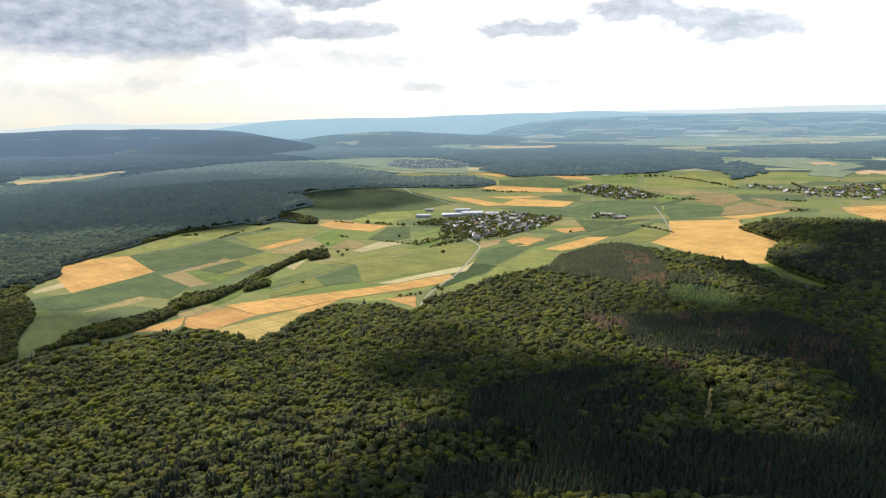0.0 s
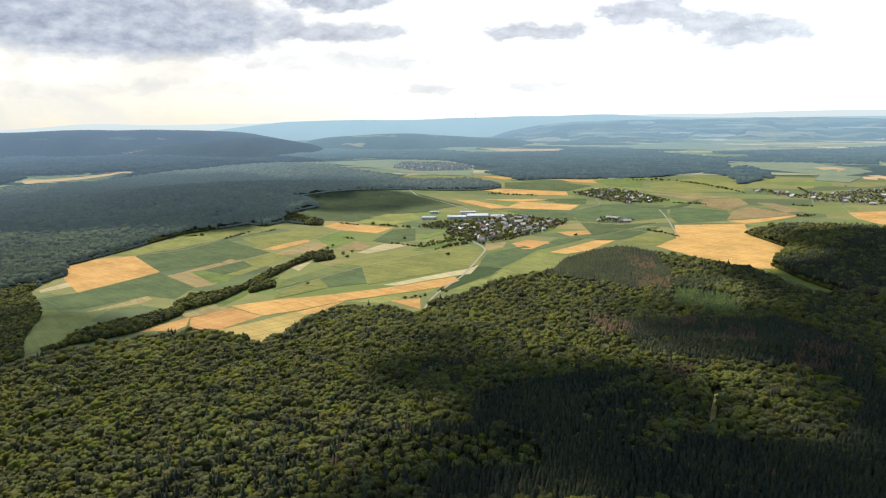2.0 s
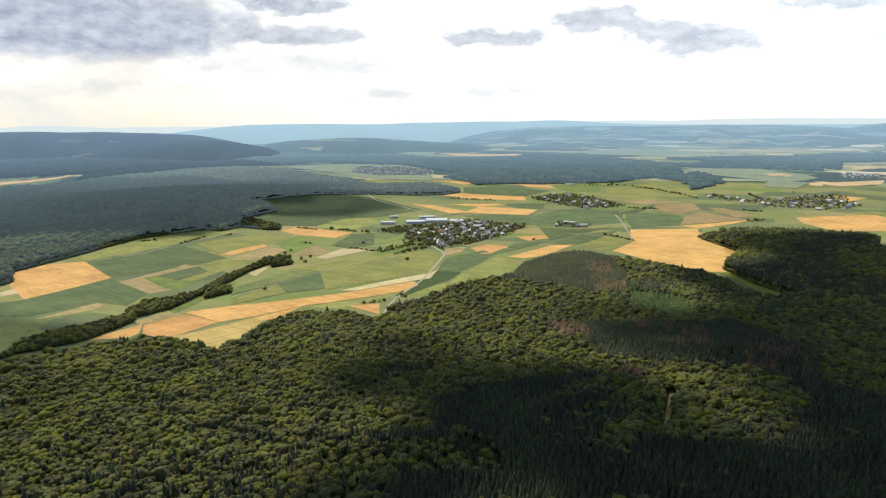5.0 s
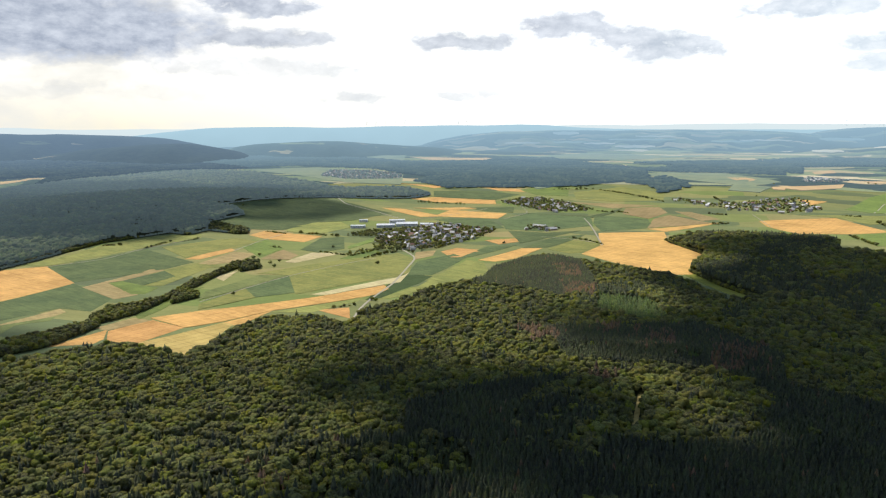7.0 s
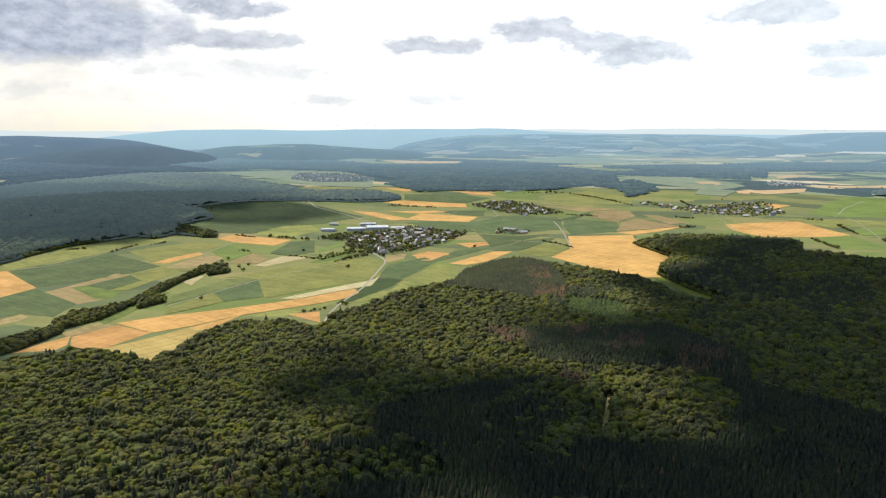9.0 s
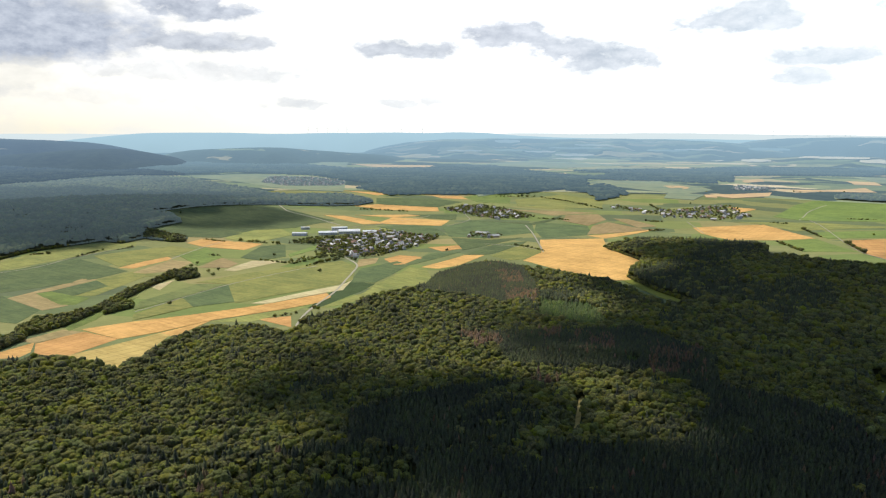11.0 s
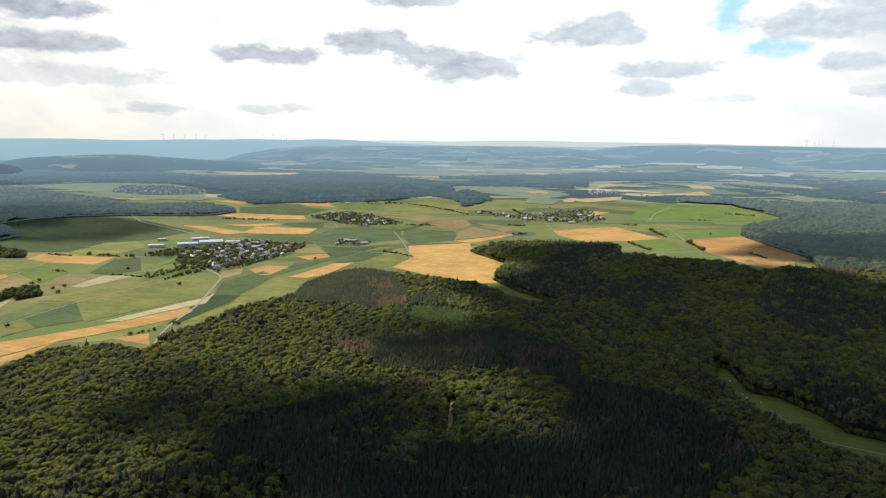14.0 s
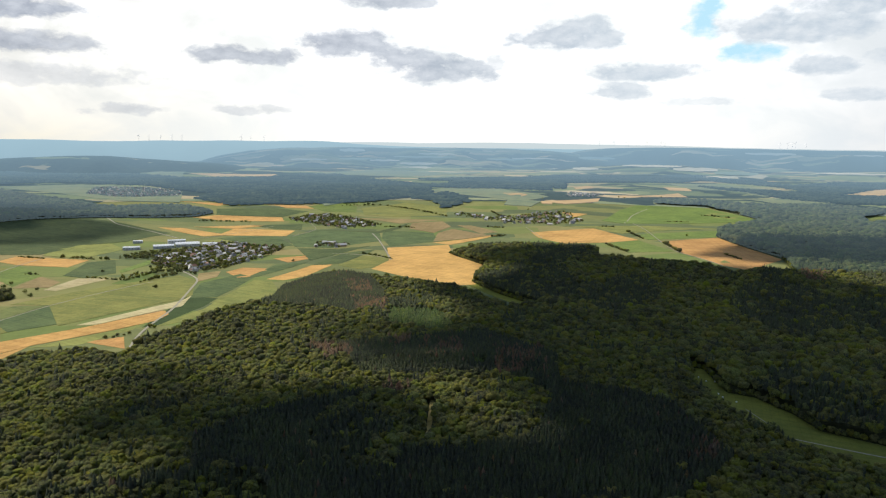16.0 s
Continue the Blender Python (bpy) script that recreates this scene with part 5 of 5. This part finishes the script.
def leafy_crown(seed, rad, tall, centre, count=5200):
    """A crown of single leaves over dark inner tufts."""
    r = np.random.default_rng(seed)
    v, f = broad_crown(90 + seed, 14, 2, 2, 0.26, 0.4)
    base = v * np.array([rad, rad, tall]) * 0.93
    tri = r.integers(0, len(f), count)
    a, b = r.random(count), r.random(count)
    a, b = np.where(a + b > 1, 1 - a, a), np.where(a + b > 1, 1 - b, b)
    p0, p1, p2 = base[f[tri, 0]], base[f[tri, 1]], base[f[tri, 2]]
    c = p0 + (p1 - p0) * a[:, None] + (p2 - p0) * b[:, None]
    c = c * r.uniform(0.97, 1.08, count)[:, None]
    d1 = r.normal(size=(count, 3))
    d1 /= np.linalg.norm(d1, axis=1)[:, None]
    d2 = np.cross(d1, r.normal(size=(count, 3)))
    d2 /= np.linalg.norm(d2, axis=1)[:, None]
    s = r.uniform(0.10, 0.17, count)[:, None]
    leaf = np.stack([c - d1 * s, c + d2 * s * 0.55, c + d1 * s * 1.2, c - d2 * s * 0.55], 1).reshape(-1, 3)
    quads = np.arange(count * 4).reshape(-1, 4)
    verts = np.concatenate([base * 0.94, leaf]) + np.array([0, 0, centre])
    return mesh_from("crown", verts, f.tolist() + (quads + len(base)).tolist(), LEAF)


for i, (x, y) in enumerate(scatter(LANDING, 9.5, 3)):
    t = tagged(new("beech_tree"), "tall beech with a dense leafy green crown", "tree", "trees under the viewpoint")
    part("trunk", trunk_mesh("trunk", 15, 0.3, 6, 40 + i), t, "brown bark")
    part("crown", leafy_crown(i % 5, 5.6, 5.0, 13.5) if i < 5 else bpy.data.meshes[beech[i % 5]], t)
    if i < 5:
        beech = ([] if i == 0 else beech) + [t.children[1].data.name]
    p, k = spot(x, y, -0.2)
    t.matrix_basis = Matrix.LocRotScale(p, Euler((0, 0, i * 1.7)), (1, 1, rt.uniform(0.85, 1.15)))

# trees of the hedgerows and single trees in the fields
hedge_shapes = [broad_crown(120 + i, 7, 1, 1, 0.3, 0.5) for i in range(4)]
hedge_kinds = [tree_kind("hedgerow_tree", "round dark green tree in a field hedgerow", hedge_shapes[i], 4.4, 4.6, 3.3, LEAF, 50 + i, 3, "hedgerow trees") for i in range(4)]


def hedge(line):
    for (ax, ay), (bx, by) in zip(line[:-1], line[1:]):
        d = math.hypot(bx - ax, by - ay)
        n = min(max(2, int(d / 7.5)), 12)
        for i in range(n):
            s = (i + rt.uniform(0.1, 0.9)) / n
            plant(rt.choice(hedge_kinds), used, ax + (bx - ax) * s + rt.uniform(-3, 3), ay + (by - ay) * s + rt.uniform(-3, 3), rt.uniform(0, 6.28),
                  max(0.4, rt.gauss(0.78, 0.2)) * min(1.6, max(1.0, d / n / 9)), rt.uniform(0.8, 1.1))


hedge([(-348, 2234), (-277, 2186)])
hedge([(-244, 2198), (-107, 2114)])
hedge([(-288, 1922), (-252, 1907)])
hedge([(-766, 2033), (-709, 2038)])
hedge([(-631, 1974), (-590, 2061)])
hedge([(-552, 2056), (-516, 2101)])
hedge([(-145, 1817), (-61, 1747), (11, 1866)])
hedge([(-32, 1712), (51, 1806)])
hedge([(-89, 2173), (-4, 2160)])
hedge([(167, 3049), (380, 2960)])
hedge([(550, 1962), (593, 1899), (611, 1836)])
hedge([(945, 3610), (1132, 3567)])
hedge([(1149, 3533), (1207, 3305), (1177, 2793)])
hedge([(832, 2610), (938, 2530)])
hedge([(1109, 2204), (1165, 2228)])
hedge([(-83, 1242), (-61, 1247), (-41, 1260)])
hedge([(-20, 1287), (1, 1279)])
hedge([(153, 1848), (225, 1955)])
hedge([(302, 2049), (357, 2135)])
hedge([(1345, 1877), (1265, 1660)])
hedge([(1501, 1783), (1388, 1577)])
hedge([(1472, 1499), (1436, 1402)])
hedge([(1600, 2106), (1531, 1922)])
hedge([(2063, 2462), (2152, 2405)])
hedge([(1108, 2223), (1164, 2245)])
hedge([(1614, 2303), (1652, 2246)])
hedge([(2384, 2593), (2433, 2466)])
hedge([(1190, 2439), (1238, 2388)])
hedge([(1119, 3924), (1313, 3891)])
hedge([(1516, 3047), (1416, 2734)])
SINGLE = [(-117, 1895), (-254, 1681), (-234, 1699), (-305, 1758), (0, 1632), (-284, 1388), (-238, 1637), (918, 3582), (957, 3578), (91, 1786), (82, 1805), (-494, 2690), (-297, 1796), (350, 1906), (370, 2192), (2631, 3506), (2141, 3634), (1721, 3055), (2619, 3545), (2776, 3532), (2949, 3559), (1708, 1918)]
for x, y in SINGLE:
    plant(rt.choice(hedge_kinds), used, x, y, rt.uniform(0, 6.28), rt.uniform(0.8, 1.25))


# ---------------------------------------------------------------- villages
def box(x0, x1, y0, y1, z0, z1):
    v = [(x, y, z) for z in (z0, z1) for y in (y0, y1) for x in (x0, x1)]
    f = [(0, 2, 3, 1), (4, 5, 7, 6), (0, 1, 5, 4), (1, 3, 7, 5), (3, 2, 6, 7), (2, 0, 4, 6)]
    return v, f


def joined(name, parts, mat):
    V, F = [], []
    for v, f in parts:
        F += [tuple(q + len(V) for q in face) for face in f]
        V += v
    return mesh_from(name, V, F, mat)


def gable_walls(name, l, wd, eave, top, mat):
    x, y = l / 2, wd / 2
    v = [(-x, -y, -2), (x, -y, -2), (x, y, -2), (-x, y, -2), (-x, -y, eave), (x, -y, eave), (x, y, eave), (-x, y, eave), (-x, 0, top), (x, 0, top)]
    f = [(0, 1, 5, 4), (2, 3, 7, 6), (1, 2, 6, 9, 5), (3, 0, 4, 8, 7), (4, 5, 9, 8), (6, 7, 8, 9)]
    return mesh_from(name, v, f, mat)


def gable_roof(name, l, wd, eave, top, mat, over=0.6, thick=0.28):
    x, y = l / 2 + over, wd / 2
    k = (top - eave) / y
    ye, ze = y + over, eave - over * k
    v, f = [], []
    for dz in (0.05, thick + 0.05):
        v += [(-x, -ye, ze + dz), (x, -ye, ze + dz), (x, 0, top + dz), (-x, 0, top + dz), (x, ye, ze + dz), (-x, ye, ze + dz)]
    f = [(0, 3, 2, 1), (3, 5, 4, 2), (6, 7, 8, 9), (9, 8, 10, 11), (0, 1, 7, 6), (1, 2, 8, 7), (2, 4, 10, 8), (4, 5, 11, 10), (5, 3, 9, 11), (3, 0, 6, 9)]
    return mesh_from(name, v, f, mat)


def house_kind(l, wd, eave, top, roof, words, group, walls=None, name="house"):
    h = tagged(new(name), words, "house" if name == "house" else "barn", group)
    part("wall", gable_walls("wall", l, wd, eave, top, walls or RENDER), h)
    part("roof", gable_roof("roof", l, wd, eave, top, roof), h)
    if name == "house":
        c = l * 0.2
        part("chimney", joined("chimney", [box(c - 0.4, c + 0.4, 0.6, 1.4, eave, top + 1.0), box(c - 0.5, c + 0.5, 0.5, 1.5, top + 1.0, top + 1.2)], TILE), h, "brick chimney")
    win = joined("window", [box(-0.6, 0.6, -0.06, 0.06, 0, 1.3)], GLASSY)
    for i in (0, 1):
        for s in (-1, 1)[i:i + 1]:
            o = part("window", win, h, "dark glass")
            o.location = (-l / 2 + l * (i + 0.5) / 2, s * (wd / 2 + 0.02), 1.1 if name == "house" else 2.6)
    o = part("door", joined("door", [box(-0.06, 0.06, -0.55, 0.55, 0, 2.05)], BARK), h, "brown wooden door")
    o.location = (l / 2 + 0.02, 0.5, 0.1)
    return h


VILL = "village houses"
KINDS = [house_kind(12, 9.5, 5.2, 10, SLATE, "white-rendered house with a dark slate gable roof", VILL),
         house_kind(11, 9, 4.6, 9, TILE, "pale house with a brown tiled gable roof", VILL),
         house_kind(14, 10, 5.6, 10.5, GREYTILE, "white house with a weathered grey roof", VILL),
         house_kind(10, 8.5, 3.6, 8, SLATE, "small rendered bungalow with a slate roof", VILL),
         house_kind(22, 12, 5, 9.5, GREYTILE, "long farm barn with a grey roof", "village barns", plain("weathered_barn_boards", (0.34, 0.27, 0.2), 0.9), "barn")]
WEIGHTS = [5, 4, 3, 3, 2]


def village(polygon, spacing, seed, share=0.85, trees=1.2, weights=WEIGHTS, apart=True):
    """Houses along crooked lanes with garden trees between them."""
    r = random.Random(seed)
    pts = scatter(polygon, spacing, seed)
    for x, y in pts:
        if r.random() > share:
            continue
        lane = math.sin(x / 90 + seed) + math.cos(y / 120)
        turn = lane + (math.pi / 2 if r.random() < 0.4 else 0) + r.uniform(-0.15, 0.15)
        if apart:
            plant(r.choices(KINDS, weights)[0], used, x, y, turn, r.uniform(0.9, 1.12))
        else:
            far_houses.append((x, y, turn, r.choice((0, 1, 2))))
    rng = np.random.default_rng(seed)
    q = scatter(polygon, spacing / trees, seed + 50) + rng.normal(0, 5, (len(scatter(polygon, spacing / trees, seed + 50)), 2))
    near = np.min(np.hypot(q[:, None, 0] - pts[None, :, 0], q[:, None, 1] - pts[None, :, 1]), axis=1)
    q = q[near > 6.5]
    s = rng.uniform(0.6, 1.3, len(q))
    many("garden_trees", FAIR, q, np.stack([s * 4.6, s * 4.6], 1), s * 5.5, LEAF if apart else HAZELEAF, "dark green garden trees between village houses", "trees")


far_houses = []
village([(84, 1823), (-4, 1997), (14, 2150), (110, 2200), (194, 2338), (268, 2254), (359, 2146), (329, 2064), (249, 1960), (180, 1893)], 24, 11, 0.75, 1.9)
village([(532, 2974), (637, 3087), (752, 3051), (828, 2737), (840, 2638), (671, 2632), (586, 2833)], 34, 12, 0.75, 2.4)
village([(-359, 4706), (-334, 5209), (-43, 5078), (185, 4722), (158, 4503), (-180, 4435)], 36, 13, 0.8, 2.2, apart=False)
village([(1223, 2848), (1330, 2984), (1349, 2700), (1690, 2916), (1860, 2939), (1679, 2477), (1452, 2373), (1302, 2513)], 48, 14, 0.7, 1.9)
village([(2336, 3697), (2590, 4031), (2647, 3731), (2517, 3604)], 30, 15, 0.8, 2.0, apart=False)
village([(458, 2127), (494, 2213), (563, 2137), (529, 2069)], 27, 16, 0.6, 1.6, [1, 1, 1, 1, 4])


def far_village():
    """Houses of the two farthest villages, too small to count."""
    for roof, index in ((SLATE, 0), (GREYTILE, 1), (SLATE, 2)):
        V, F = [], []
        for x, y, turn, kind in far_houses:
            if kind == index:
                p, k = spot(x, y, 4.0)
                m = Matrix.LocRotScale(p, Euler((0, 0, turn)), (k * 0.8,) * 3)
                v = [(-7, -5, -9), (7, -5, -9), (7, 5, -9), (-7, 5, -9), (-7, -5, 5), (7, -5, 5), (7, 5, 5), (-7, 5, 5), (-7, 0, 10), (7, 0, 10)]
                f = [(0, 1, 5, 4), (2, 3, 7, 6), (1, 2, 6, 9, 5), (3, 0, 4, 8, 7), (4, 5, 9, 8), (6, 7, 8, 9)]
                F += [tuple(q + len(V) for q in face) for face in f]
                V += [m @ Vector(q) for q in v]
        me = mesh_from("far_village", V, F, RENDER)
        me.materials.append(roof)
        for i, q in enumerate(me.polygons):
            q.material_index = 1 if i % 6 > 3 else 0
        tagged(new("far_village", me), "cluster of tiny gabled houses in the hazy distance", "village", kind="stuff")


far_village()


# ---------------------------------------------------------------- works at the village's edge
def works_hall(x, y, turn, l, wd, eave, words, bays):
    """A low shed with a shallow ridged roof, cladding bays, roof lights and loading doors."""
    h = tagged(new("factory_hall"), words, "factory", "factory halls")
    part("wall", gable_walls("wall", l, wd, eave, eave + wd * 0.06, SHEET), h)
    part("roof", gable_roof("roof", l, wd, eave, eave + wd * 0.06, SHEETROOF, 0.4, 0.3), h, "light grey sheet roof")
    strip = joined("roof_light", [box(-1.0, 1.0, -wd * 0.36, -wd * 0.06, 0, 0.25)], STEEL)
    gate = joined("loading_door", [box(-2.2, 2.2, -0.08, 0.08, 0, 4.2)], GREYTILE)
    glass = joined("window", [box(-l / bays * 0.3, l / bays * 0.3, -0.06, 0.06, 0, 1.1)], GLASSY)
    for i in range(bays):
        c = -l / 2 + l * (i + 0.5) / bays
        o = part("roof_light", strip, h, "milky roof light")
        o.location = (c, 0, eave + wd * 0.04)
        o = part("window", glass, h, "dark glass band")
        o.location = (c, -wd / 2 - 0.03, eave * 0.65)
        if i % 2:
            o = part("loading_door", gate, h, "grey loading door")
            o.location = (c, -wd / 2 - 0.05, 0.1)
    p, k = spot(x, y)
    h.matrix_basis = Matrix.LocRotScale(p, Euler((0, 0, turn)), (k, k, k))


works_hall(-60, 2300, -0.10, 46, 26, 8, "white-clad industrial hall beside the village", 6)
works_hall(-44, 2425, -0.05, 28, 18, 7, "small white storage hall", 4)
works_hall(30, 2305, 0.0, 60, 40, 7.5, "long grey-white factory hall with roof lights", 8)
works_hall(100, 2320, -0.05, 70, 55, 8, "wide factory hall with a pale grey roof", 9)
works_hall(165, 2300, -0.1, 44, 36, 6.5, "low factory hall with a grey roof", 6)
works_hall(70, 2385, 0.05, 52, 26, 10, "tall white factory hall", 6)


village([(-90, 2125), (-4, 2077), (81, 2097), (173, 2191), (122, 2239), (-4, 2220)], 17, 30, 0.0, 1.8)
village([(-4, 1867), (46, 1787), (106, 1941), (81, 2097), (6, 2053)], 17, 31, 0.0, 1.8)
village([(-89, 1741), (-4, 1808), (14, 1866), (-49, 1829)], 17, 32, 0.0, 1.8)
village([(98, 1804), (215, 1937), (307, 2028), (305, 2069), (205, 1988)], 17, 33, 0.0, 1.8)
# ---------------------------------------------------------------- wind turbines on the far plateau
def turbine_mesh():
    t = tagged(new("wind_turbine"), "tiny white wind turbine on the far ridge", "wind turbine", "wind turbines on the ridge")
    v, f = tapered([(0, 0, -10, 2.6), (0, 0, 50, 2.0), (0, 0, 105, 1.3)], 8)
    part("tower", mesh_from("tower", v, f, STEEL, True), t)
    part("nacelle", joined("nacelle", [box(-1.8, 1.8, -3, 7, 104, 108)], STEEL), t)
    for i in range(3):
        v, f = tapered([(0, 0, 0, 1.0), (0, 0, 12, 1.7), (0, 0, 45, 0.4)], 5)
        b = part("blade", mesh_from("blade", v, f, STEEL, True), t)
        b.matrix_basis = Matrix.Translation((0, -4, 106)) @ Matrix.Rotation(i * 2.094 + 0.4, 4, "Y")
    return t


mill = turbine_mesh()
for i, (g, d, e) in enumerate([(g, 15800.0, -0.20) for g in (34.8, 35.9, 36.8, 37.0, 37.6, 38.3, 38.4, 39.4, 39.7, 47.7, 48.2, 48.5, 48.7, 49.4)]
                              + [(g, 14000.0, -0.16) for g in (-0.6, 0.1, 0.9, 1.7, 2.4, 6.7, 7.4, 8.4)]):
    a = radians(g)
    p, k = place(d * math.sin(a), d * math.cos(a), 0)
    z = H + float(reach(d)) * math.tan(radians(e))
    m = Matrix.LocRotScale((float(p[0]), float(p[1]), z - 1), Euler((0, 0, -a)), (k * 0.88,) * 3)
    o = mill if i == 0 else copy_thing(mill, Matrix.Identity(4))
    o.matrix_basis = m


# ---------------------------------------------------------------- wrapped bales on the forest meadow
BALES = [(658, 700), (656, 684), (665, 678), (634, 639), (630, 628), (634, 610), (608, 535)]


def bale():
    v, f = tapered([(0, 0, 0.0, 0.5), (0, 0, 0.08, 0.72), (0, 0, 1.15, 0.72), (0, 0, 1.25, 0.5)], 12)
    f += [tuple(range(11, -1, -1)), tuple(range(36, 48))]
    ob = new("wrapped_bale", mesh_from("wrapped_bale", v, f, STEEL, True))
    return tagged(ob, "white plastic-wrapped hay bale on the grass", "hay bale", "bales on the forest meadow")


first = bale()
for i, (x, y) in enumerate(BALES):
    p, k = spot(x, y, 0.4)
    o = first if i == 0 else copy_thing(first, Matrix.Identity(4))
    o.matrix_basis = Matrix.LocRotScale(p, Euler((0, 0, i)), (1.3, 1.3, 1.3))
